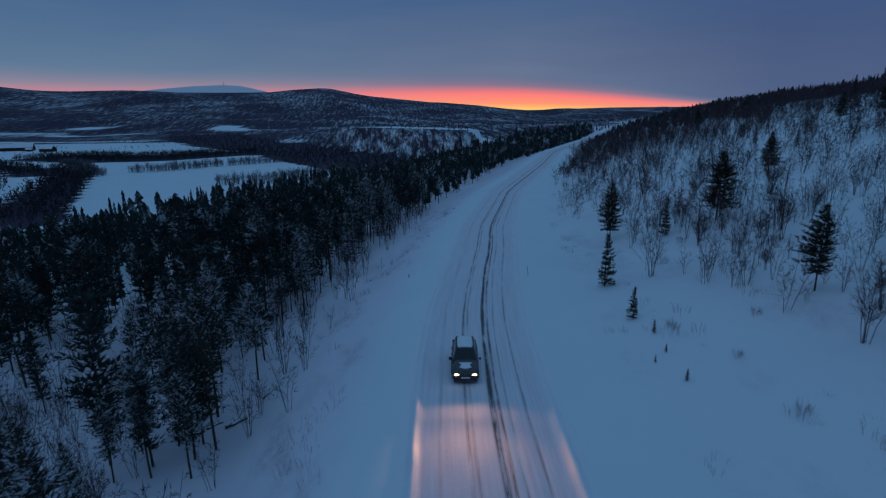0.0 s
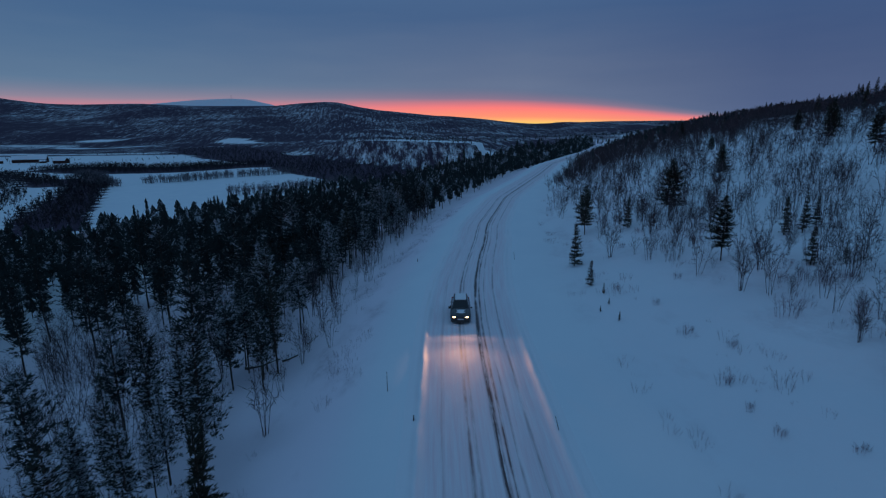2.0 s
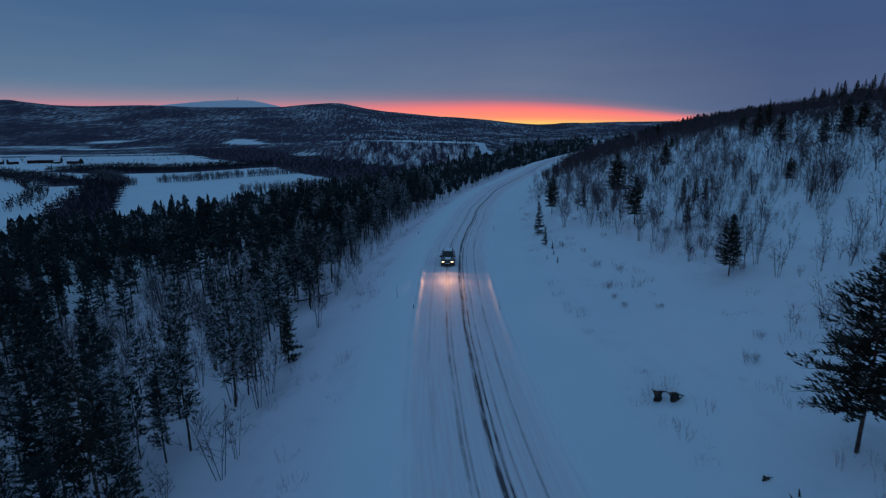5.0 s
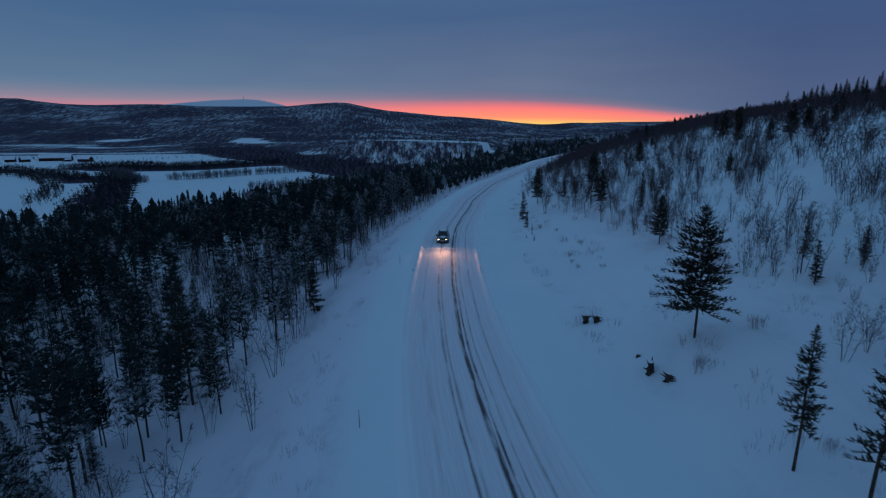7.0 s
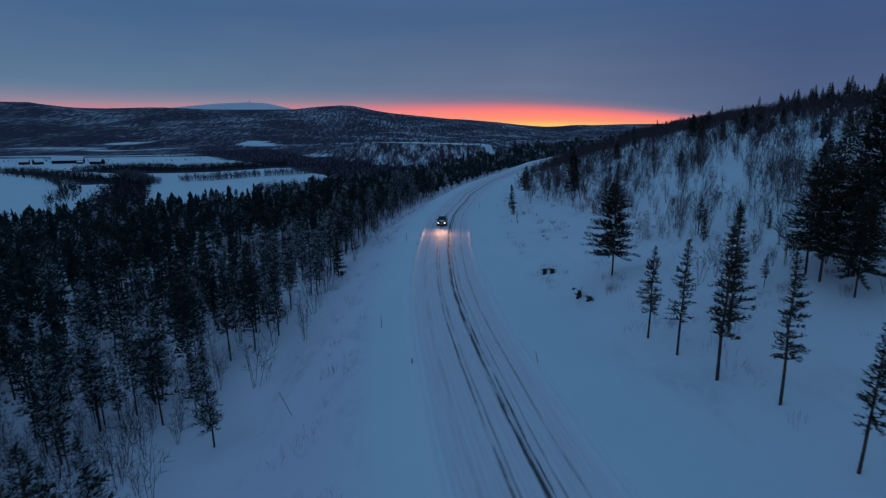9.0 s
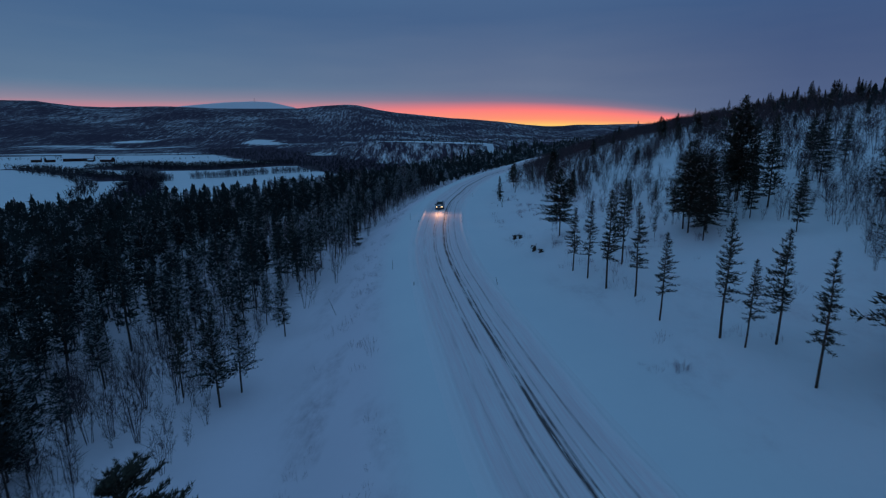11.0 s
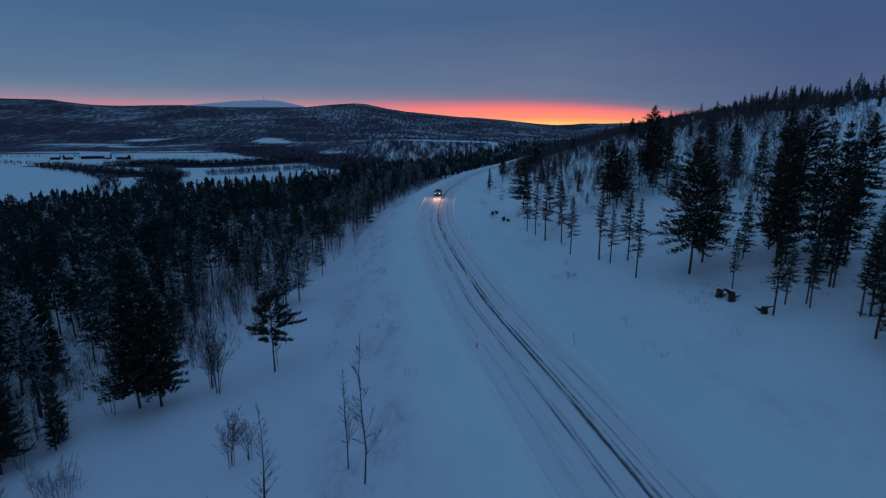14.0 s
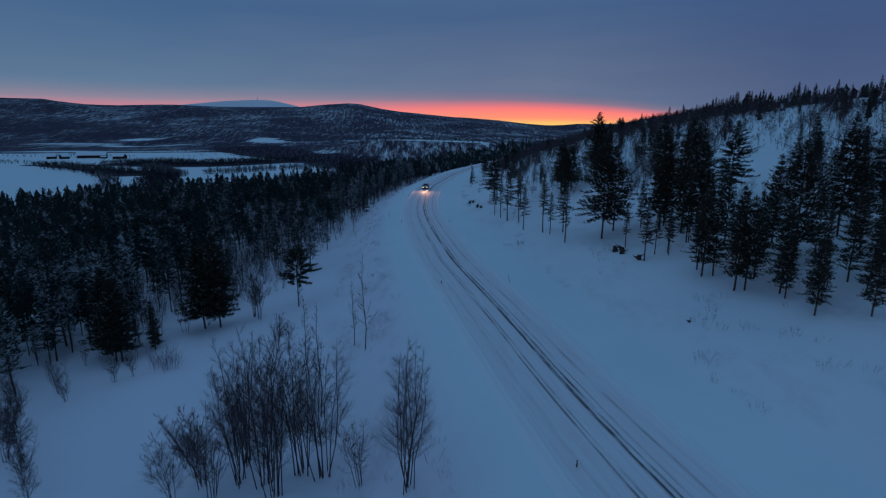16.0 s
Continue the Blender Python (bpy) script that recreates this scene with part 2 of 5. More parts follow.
def road_snow():
    m = Mat("packed_road_snow", (0.6, 0.62, 0.66), 0.5, gloss=0.2)
    lane = m.attribute("lane")
    # noise is drawn out along the lane, round the bends too
    tc, sep = m.node("ShaderNodeTexCoord"), m.node("ShaderNodeSeparateXYZ")
    m.link(tc.outputs["Object"], sep.inputs[0])

    def lengthwise(across, along):
        n = m.node("ShaderNodeCombineXYZ")
        m.link(m.math("MULTIPLY", lane, across), n.inputs[0])
        m.link(m.math("MULTIPLY", sep.outputs[1], along), n.inputs[1])
        return n.outputs[0]

    wob = m.noise(lengthwise(0.5, 0.06), 1.0, 3)
    s = m.math("ADD", lane, m.math("MULTIPLY", m.math("SUBTRACT", wob, 0.5), 0.22))
    f = m.math("DIVIDE", m.math("ADD", s, 5.0), 10.0)

    def at(d):
        return (d + 5.0) / 10.0

    def track(d, half, depth):
        return (at(d - half), 0.0), (at(d), depth), (at(d + half), 0.0)

    wear = m.ramp(f, ((0.0, 0.0), *track(-2.5, 0.2, 0.22), *track(-1.05, 0.15, 0.9), *track(-0.74, 0.13, 0.6), *track(0.50, 0.22, 1.7), *track(0.86, 0.13, 1.2), *track(1.35, 0.10, 0.6), *track(2.35, 0.14, 0.6), (1.0, 0.0)))
    streak = m.noise(lengthwise(5.0, 0.16), 1.0, 6, 0.65)
    patch = m.noise(lengthwise(1.2, 0.35), 1.0, 5, 0.65)
    fac = m.math("MULTIPLY", wear, m.ramp(m.math("ADD", m.math("MULTIPLY", streak, 0.6), m.math("MULTIPLY", patch, 0.4)), ((0.40, 0.08), (0.56, 1.0))))
    side = m.ramp(f, ((0.0, 0), (at(-3.9), 0), (at(-3.3), 1), (at(3.3), 1), (at(3.9), 0), (1.0, 0)))
    base = m.mix(m.math("MULTIPLY", side, m.ramp(streak, ((0.35, 0.25), (0.65, 1.0)))), SNOW, (0.76, 0.66, 0.71))
    m.colour(m.mix(fac, base, (0.10, 0.085, 0.09)))
    rough = m.ramp(fac, ((0.0, 0.68), (1.0, 0.55)))
    m.link(rough, m.p.inputs["Roughness"])
    m.bump(m.math("ADD", streak, m.noise(m.coords(), 6.0, 4)), 0.2, 0.04)
    return m.m


def needles(name, dark, light, snowy):
    """Needle sprays of two greens; snow lies on them in clumps."""
    m = Mat(name, dark, 0.8, gloss=0.12)
    geo, info = m.node("ShaderNodeNewGeometry"), m.node("ShaderNodeObjectInfo")
    r = geo.outputs["Random Per Island"]
    green = m.mix(r, dark, light)
    shift = m.node("ShaderNodeVectorMath")
    m.link(m.coords(), shift.inputs[0])
    m.link(m.math("MULTIPLY", info.outputs["Random"], 90.0), shift.inputs[1])
    clump = m.ramp(m.noise(shift.outputs[0], 1.7, 3), ((0.47, 0.15), (0.62, 1.0)))
    limit = m.math("MULTIPLY", clump, m.math("ADD", m.math("MULTIPLY", info.outputs["Random"], snowy * 1.2), snowy * 0.6))
    white = m.math("LESS_THAN", m.math("FRACT", m.math("MULTIPLY", r, 7.31)), limit)
    m.colour(m.mix(white, green, (0.58, 0.61, 0.67)))
    return m.m


def bark(name, dark, light, scale=9.0):
    m = Mat(name, dark, 0.9, gloss=0.12)
    co = m.coords(scale=(1, 1, 0.35))
    n = m.noise(co, scale, 5)
    m.colour(m.mix(m.ramp(n, ((0.4, 0), (0.65, 1))), dark, light))
    m.bump(n, 0.6, 0.02)
    return m.m


M_SNOW, M_ROAD = snow_ground(), road_snow()
M_NEEDLE = needles("pine_needles", (0.026, 0.029, 0.024), (0.064, 0.064, 0.048), 0.05)
M_NEEDLE_SNOW = needles("snow_dusted_needles", (0.026, 0.031, 0.028), (0.062, 0.066, 0.055), 0.5)
M_BARK = bark("pine_bark", (0.045, 0.038, 0.035), (0.12, 0.085, 0.065))
M_BIRCH = bark("birch_twigs", (0.050, 0.038, 0.045), (0.120, 0.090, 0.100), 14.0)
M_WEED = bark("withered_stems", (0.20, 0.16, 0.19), (0.38, 0.31, 0.36), 9.0)
M_SCRUB = bark("willow_scrub", (0.020, 0.020, 0.026), (0.06, 0.055, 0.06), 0.25)
M_REED = bark("grey_willow", (0.07, 0.07, 0.085), (0.20, 0.19, 0.21), 0.25)


def needles_far():
    """Needles of trees too small to show single boughs, speckled with snow."""
    m = Mat("distant_needles", (0.02, 0.025, 0.022), 0.9, gloss=0.08)
    co = m.coords()
    n, fine = m.noise(co, 0.28, 3), m.noise(co, 2.2, 4, 0.7)
    green = m.mix(n, (0.022, 0.030, 0.031), (0.052, 0.064, 0.060))
    snow = m.ramp(m.math("ADD", m.math("MULTIPLY", fine, 0.5), m.math("MULTIPLY", n, 0.5)), ((0.55, 0), (0.61, 0.8)))
    m.colour(m.mix(snow, green, (0.68, 0.71, 0.77)))
    return m.m


M_NEEDLE_FAR = needles_far()


# ---- ground and road ----
def spread(inner, outer, first, ratio):
    """Sample positions from inner to outer whose spacing grows."""
    out, s = [inner], first
    while abs(out[-1]) < abs(outer) and len(out) < 400:
        out.append(out[-1] + math.copysign(s, outer - inner))
        s *= ratio
    out[-1] = outer
    return out[1:]


def near_line(x, y, pts, half):
    """1 inside a band of that half width along a polyline."""
    best = np.full(np.shape(x), 1e9)
    for (ax, ay), (bx, by) in zip(pts, pts[1:]):
        t = np.clip(((x - ax) * (bx - ax) + (y - ay) * (by - ay)) / ((bx - ax) ** 2 + (by - ay) ** 2), 0, 1)
        best = np.minimum(best, np.hypot(x - ax - t * (bx - ax), y - ay - t * (by - ay)))
    return np.clip((half - best) / 18 + 0.5, 0, 1)


RIVERSIDE = (
    (((-480, 830), (-395, 785), (-335, 785), (-270, 850)), 66),
    (((-560, 1650), (-330, 1180), (-150, 930), (-60, 740), (20, 600)), 100),
    (((-385, 640), (-328, 570), (-287, 480), (-255, 410), (-228, 345), (-195, 290)), 21),
    (((-640, 805), (-542, 737), (-420, 632), (-372, 566)), 20),
)
THICKETS = RIVERSIDE + (
    (((-563, 709), (-481, 643), (-435, 597), (-376, 529), (-342, 483), (-302, 412), (-282, 360)), 8),
    (((-331, 947), (-259, 887), (-209, 838)), 12),
    (((-960, 930), (-790, 900), (-700, 850)), 14),
    (((-771, 1400), (-620, 1330), (-520, 1290)), 34),
    (((-960, 1130), (-870, 1130), (-790, 1165)), 22),
    (((-530, 1016), (-496, 1080), (-429, 1140)), 8),
    (((-700, 1010), (-640, 990)), 9),
    (((-600, 960), (-560, 930)), 8),
    (((-820, 1110), (-720, 1115), (-640, 1085)), 12),
)
REEDS = ((((-268, 577), (-238, 592), (-207, 628), (-140, 677)), 9), (((-141, 449), (-103, 448), (-62, 510), (-45, 550)), 9), (((-312, 552), (-292, 541), (-330, 590)), 10), (((-403, 695), (-352, 640)), 9))
FIELDS = ((((-600, 1950), (-500, 1830)), 34, 0.6), (((-1150, 1500), (-830, 1450), (-640, 1440)), 22, 0.6), (((-1350, 1860), (-1150, 1870), (-790, 1816)), 20, 0.5), (((-1165, 2090), (-1076, 2075)), 26, 0.6), (((-250, 1900), (400, 2000)), 26, 0.12), (((-100, 2300), (500, 2350)), 50, 0.12))


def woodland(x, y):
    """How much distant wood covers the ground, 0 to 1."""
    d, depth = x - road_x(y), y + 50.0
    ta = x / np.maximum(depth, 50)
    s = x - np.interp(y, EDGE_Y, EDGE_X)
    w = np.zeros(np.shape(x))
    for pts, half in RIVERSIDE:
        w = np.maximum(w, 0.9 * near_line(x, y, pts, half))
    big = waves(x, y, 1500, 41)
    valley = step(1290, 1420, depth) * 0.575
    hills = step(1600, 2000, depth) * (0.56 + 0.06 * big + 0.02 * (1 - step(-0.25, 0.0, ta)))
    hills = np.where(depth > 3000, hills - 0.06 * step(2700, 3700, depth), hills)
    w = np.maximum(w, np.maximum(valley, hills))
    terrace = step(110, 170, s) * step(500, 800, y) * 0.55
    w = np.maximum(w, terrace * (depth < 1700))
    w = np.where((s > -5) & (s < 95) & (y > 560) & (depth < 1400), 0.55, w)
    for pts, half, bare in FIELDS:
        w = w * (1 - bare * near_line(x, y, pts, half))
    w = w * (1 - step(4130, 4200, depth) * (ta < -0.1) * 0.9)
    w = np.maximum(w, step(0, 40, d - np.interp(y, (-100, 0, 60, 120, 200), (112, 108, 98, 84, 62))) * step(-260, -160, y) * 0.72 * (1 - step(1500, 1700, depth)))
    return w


def build_ground():
    ds = sorted(set(spread(-46, -4900, 1.2, 1.048) + list(np.arange(-46, 46.1, 1.0)) + spread(46, 4900, 1.2, 1.075)))
    ys = sorted(set(spread(-126, -1500, 1.5, 1.2) + list(np.arange(-126, 100, 1.4)) + spread(100, 4900, 1.4, 1.027)))
    D, Y = np.meshgrid(np.array(ds), np.array(ys))
    X = road_x(Y) + D
    Z = land(X, Y) - 0.16 * (1 - step(4.0, 4.9, np.abs(D)))
    rows, cols = D.shape
    i = np.arange(rows * cols).reshape(rows, cols)
    faces = np.stack([i[:-1, :-1], i[:-1, 1:], i[1:, 1:], i[1:, :-1]], -1).reshape(-1, 4)
    me = mesh_of("ground", np.stack([X, Y, Z], -1).reshape(-1, 3), faces, (M_SNOW,), smooth=True)
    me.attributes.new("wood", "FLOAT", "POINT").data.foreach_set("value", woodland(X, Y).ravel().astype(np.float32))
    verge = np.where(D < 0, step(6.0, 10.0, -D) * (1 - step(40, 70, -D)), 0.2 * step(8, 12, D) * (1 - step(22, 34, D)))
    me.attributes.new("verge", "FLOAT", "POINT").data.foreach_set("value", verge.ravel().astype(np.float32))
    ditch = np.where(D < 0, step(7.0, 9.5, -D) * (1 - step(13, 17, -D)), 0.5 * step(8, 12, D) * (1 - step(22, 34, D)))
    me.attributes.new("ditch", "FLOAT", "POINT").data.foreach_set("value", ditch.ravel().astype(np.float32))
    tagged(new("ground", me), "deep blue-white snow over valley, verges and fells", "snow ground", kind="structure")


def build_road():
    ds = np.concatenate([np.arange(-4.95, -3.2, 0.11), np.arange(-3.2, 3.2, 0.17), np.arange(3.2, 4.96, 0.11)])
    ys = np.array(sorted(set(spread(-126, -600, 1.0, 1.15) + list(np.arange(-126, 110, 0.7)) + spread(110, 700, 0.7, 1.03))))
    D, Y = np.meshgrid(ds, ys)
    X = road_x(Y) + D
    Z = 0.02 - 0.0015 * D * D
    for d, depth, half in ((-0.95, 0.035, 0.2), (0.62, 0.05, 0.2), (1.35, 0.025, 0.15), (2.35, 0.025, 0.15)):
        Z -= depth * np.exp(-((D - d) / half) ** 2)
    lump = 0.75 + 0.35 * waves(X, Y, 2.3, 21) + 0.3 * waves(X, Y, 9, 22)
    for d in (-3.85, 3.85):
        Z += 0.27 * lump * np.exp(-((D - d) / 0.24) ** 2)
    Z += 0.012 * waves(X, Y, 1.1, 23)
    Z = Z - 0.10 * step(4.3, 4.95, np.abs(D))
    rows, cols = D.shape
    i = np.arange(rows * cols).reshape(rows, cols)
    faces = np.stack([i[:-1, :-1], i[:-1, 1:], i[1:, 1:], i[1:, :-1]], -1).reshape(-1, 4)
    me = mesh_of("road", np.stack([X, Y, Z], -1).reshape(-1, 3), faces, (M_ROAD,), smooth=True)
    me.attributes.new("lane", "FLOAT", "POINT").data.foreach_set("value", D.ravel().astype(np.float32))
    tagged(new("road", me), "snow-packed country road with dark tyre tracks and ploughed edges", "road", kind="structure")


build_ground()
build_road()


# ---- trees: shapes ----
def rows_norm(v):
    return v / np.maximum(np.linalg.norm(v, axis=-1, keepdims=True), 1e-9)


def tube(path, radii, sides):
    """A tapered tube of triangles along a path."""
    path, radii = np.asarray(path, float), np.asarray(radii, float)
    k = len(path)
    along = rows_norm(np.gradient(path, axis=0))
    ref = np.where(np.abs(along[:, 2:3]) > 0.9, [[1.0, 0, 0]], [[0, 0, 1.0]])
    u = rows_norm(np.cross(along, ref))
    v = np.cross(along, u)
    a = np.arange(sides) * 2 * np.pi / sides
    ring = path[:, None] + radii[:, None, None] * (np.cos(a)[None, :, None] * u[:, None] + np.sin(a)[None, :, None] * v[:, None])
    i = np.arange(k * sides).reshape(k, sides)
    p, q, r, s = i[:-1], np.roll(i, -1, 1)[:-1], np.roll(i, -1, 1)[1:], i[1:]
    faces = np.concatenate([np.stack([p, q, r], -1).reshape(-1, 3), np.stack([p, r, s], -1).reshape(-1, 3)])
    return ring.reshape(-1, 3), faces


def joined(pieces):
    verts, faces, n = [], [], 0
    for v, f in pieces:
        verts.append(v)
        faces.append(f + n)
        n += len(v)
    return np.concatenate(verts), np.concatenate(faces)


def sprays(roots, aims, along, size, rng, girth=0.14):
    """Needle twigs: one slim triangle at each root, pointing along its aim."""
    n = len(roots)
    aims = rows_norm(aims)
    base = rows_norm(along * rng.uniform(0.3, 1, (n, 1)) + rng.normal(size=(n, 3)) * 0.55)
    base = base - aims * (base * aims).sum(-1, keepdims=True)
    half = rows_norm(base) * (size * girth * rng.uniform(0.75, 1.3, n))[:, None]
    verts = np.stack([roots - half, roots + half, roots + aims * size[:, None]], 1)
    return verts.reshape(-1, 3), np.arange(3 * n).reshape(n, 3)


def skirts(seed, height, bare, wide, layers, points, kind):
    """A cheap conifer crown: ragged hanging whorls round the trunk."""
    rng = np.random.RandomState(seed)
    out = []
    for i in range(layers):
        f = i / layers
        z = height * (bare + (1 - bare) * f)
        r = wide * profile(kind, f) * rng.uniform(0.8, 1.15)
        a = np.arange(points * 2) * np.pi / points + rng.uniform(0, 6.28)
        rad = r * np.where(np.arange(points * 2) % 2, rng.uniform(0.25, 0.45, points * 2), rng.uniform(0.65, 1.15, points * 2))
        tip = z + (1 - bare) * height / layers * rng.uniform(1.5, 2.1)
        ring = np.stack([np.cos(a) * rad, np.sin(a) * rad, np.full(points * 2, z) + rng.uniform(-0.5, 0.5, points * 2) * height / layers * 0.6], -1)
        v = np.concatenate([[[0, 0, min(tip, height * 1.02)]], ring])
        j = np.arange(points * 2)
        out.append((v, np.stack([0 * j, 1 + j, 1 + (j + 1) % (points * 2)], -1)))
    return joined(out)


def profile(kind, f):
    """How wide the crown is at the fraction f of its height."""
    if kind == "cone":
        return (1 - f) ** 0.72 * (0.70 + 0.30 * min(1, f * 6))
    if kind == "column":
        return min(1, (1 - f) * 2.2) ** 0.8 * (0.75 + 0.25 * min(1, f * 6))
    if kind == "pine":
        return max(0.0, 1 - f ** 1.45) ** 0.85 * (0.72 + 0.28 * min(1, f * 5)) + 0.03
    return (1 - max(0, (f - 0.3) / 0.7) ** 2.2) ** 0.5 * (0.7 + 0.3 * min(1, f * 4))


def conifer(seed, height, bare, wide, kind="cone", branches=60, whorl=4, step_=0.20, size=0.34, tufts=4, sides=7, lean=0.0, gaps=0.2, wooden=True, droop=0.12, lop=0.22, inner=0.12, puff=1.0):
    """Trunk and crown arrays of a pine or spruce: whorls of boughs, each feathered with flat twigs of needles."""
    rng = np.random.RandomState(seed)
    k = 7
    zs = np.linspace(0, 1, k)
    bend = np.cumsum(rng.normal(size=(k, 2)) * 0.010 * height / k * 3, 0)
    path = np.stack([bend[:, 0] + lean * zs ** 2 * height, bend[:, 1], zs * height], -1)
    path[0, 2] = -0.35
    radius = 0.0066 * height + 0.014
    trunk = [tube(path, radius * (1.12 - zs) ** 0.9 + 0.010, sides)]
    wood, roots, aims, spines, sizes = [], [], [], [], []
    up3 = np.array([0, 0, 1.0])
    heavy, spin = rng.uniform(0, 6.28), 0.0
    for b in range(branches):
        if b % whorl == 0:
            spin, tier, fat = rng.uniform(0, 6.28), rng.uniform(0.1, 0.9), rng.uniform(0.78, 1.15)
        f = ((b // whorl + tier) * whorl / branches + rng.normal() * 0.008)
        f = min(max(f, 0.0), 1.0) ** 0.9
        if rng.uniform() < gaps * (1.25 - f):
            continue
        z = height * (bare + (0.985 - bare) * f)
        turn = spin + (b % whorl) * 6.283 / whorl + rng.normal() * 0.35
        reach = wide * profile(kind, f) * fat * rng.uniform(0.65, 1.1) * (1 + lop * math.cos(turn - heavy))
        reach = max(0.4 * size, reach)
        up = -droop + 0.75 * f ** 1.6 + rng.normal() * 0.10
        out = np.array([math.cos(turn), math.sin(turn), 0])
        base = np.array([np.interp(z / height, zs, path[:, 0]), np.interp(z / height, zs, path[:, 1]), z])
        arm = out * reach + up3 * reach * up
        if f < 0.75 and wooden:
            t = np.linspace(0, 1, 2)
            wood.append(tube(base + arm * t[:, None], radius * 0.28 * (1.1 - t) * (1.1 - 0.7 * f) + 0.005, 3))
        n = max(2, int(round(reach / step_)))
        tt = np.repeat(inner + (1 - inner) * (np.arange(n) + rng.uniform(0.2, 1.0, n)) / n, tufts)
        m = len(tt)
        kind_of = np.tile(np.arange(tufts), n)
        hand = np.where(kind_of % 2, 1.0, -1.0) * rng.uniform(0.35, 1.25, m)
        rise = rng.normal(size=m) * 0.30 + np.where(kind_of >= 2, 0.65, 0.06) + 0.35 * f
        side = np.cross(out, up3)
        sweep = np.array([0, 0, 0.16 * reach]) * (tt[:, None] ** 2.2 - 0.55 * tt[:, None])
        roots.append(base + arm * tt[:, None] + sweep + rng.normal(size=(m, 3)) * 0.14 * size)
        aims.append(out * rng.uniform(0.55, 1.0, m)[:, None] + side * hand[:, None] + up3 * rise[:, None])
        spines.append(arm + rng.normal(size=(m, 3)) * np.where(kind_of >= 2, 0.8, 0.25)[:, None] * reach)
        sizes.append(size * (1.2 - 0.55 * tt) * rng.uniform(0.6, 1.25, m) * min(1.0, 0.55 + reach / wide))
    tip = 8
    roots.append(path[-1] - np.outer(rng.uniform(0, 1, tip), up3) * height * 0.05)
    aims.append(rng.normal(size=(tip, 3)) * (0.4, 0.4, 0.1) + up3)
    spines.append(rng.normal(size=(tip, 3)))
    sizes.append(np.full(tip, size * 0.8))
    roots, aims, spines, sizes = np.concatenate(roots), rows_norm(np.concatenate(aims)), np.concatenate(spines), np.concatenate(sizes)
    half = spines - aims * (spines * aims).sum(-1, keepdims=True)
    half = rows_norm(half) * (sizes * 0.15 * puff * rng.uniform(0.7, 1.35, len(sizes)))[:, None]
    verts = np.stack([roots - half, roots + half, roots + aims * sizes[:, None]], 1).reshape(-1, 3)
    return joined(trunk + wood), (verts, np.arange(len(verts)).reshape(-1, 3))


def simple_conifer(seed, height, bare, wide, layers, points, kind="cone", extra=0):
    """Trunk and whorled crown of a conifer seen from afar."""
    rng = np.random.RandomState(seed)
    trunk = tube([(0, 0, -0.3), (0, 0, height * 0.9)], np.array([0.011 * height, 0.02]), 3)
    crown = [skirts(seed, height, bare, wide, layers, points, kind)]
    if extra:
        f = rng.uniform(0, 0.95, extra)
        a = rng.uniform(0, 6.28, extra)
        r = np.array([wide * profile(kind, v) for v in f]) * rng.uniform(0.3, 0.75, extra)
        out = np.stack([np.cos(a), np.sin(a), 0 * a], -1)
        roots = out * r[:, None] + np.stack([0 * f, 0 * f, height * (bare + (1 - bare) * f)], -1)
        crown.append(sprays(roots, out + np.array([0, 0, 0.35]) + rng.normal(size=(extra, 3)) * 0.35, rng.normal(size=(extra, 3)), rng.uniform(0.4, 0.9, extra), rng))
    return trunk, joined(crown)


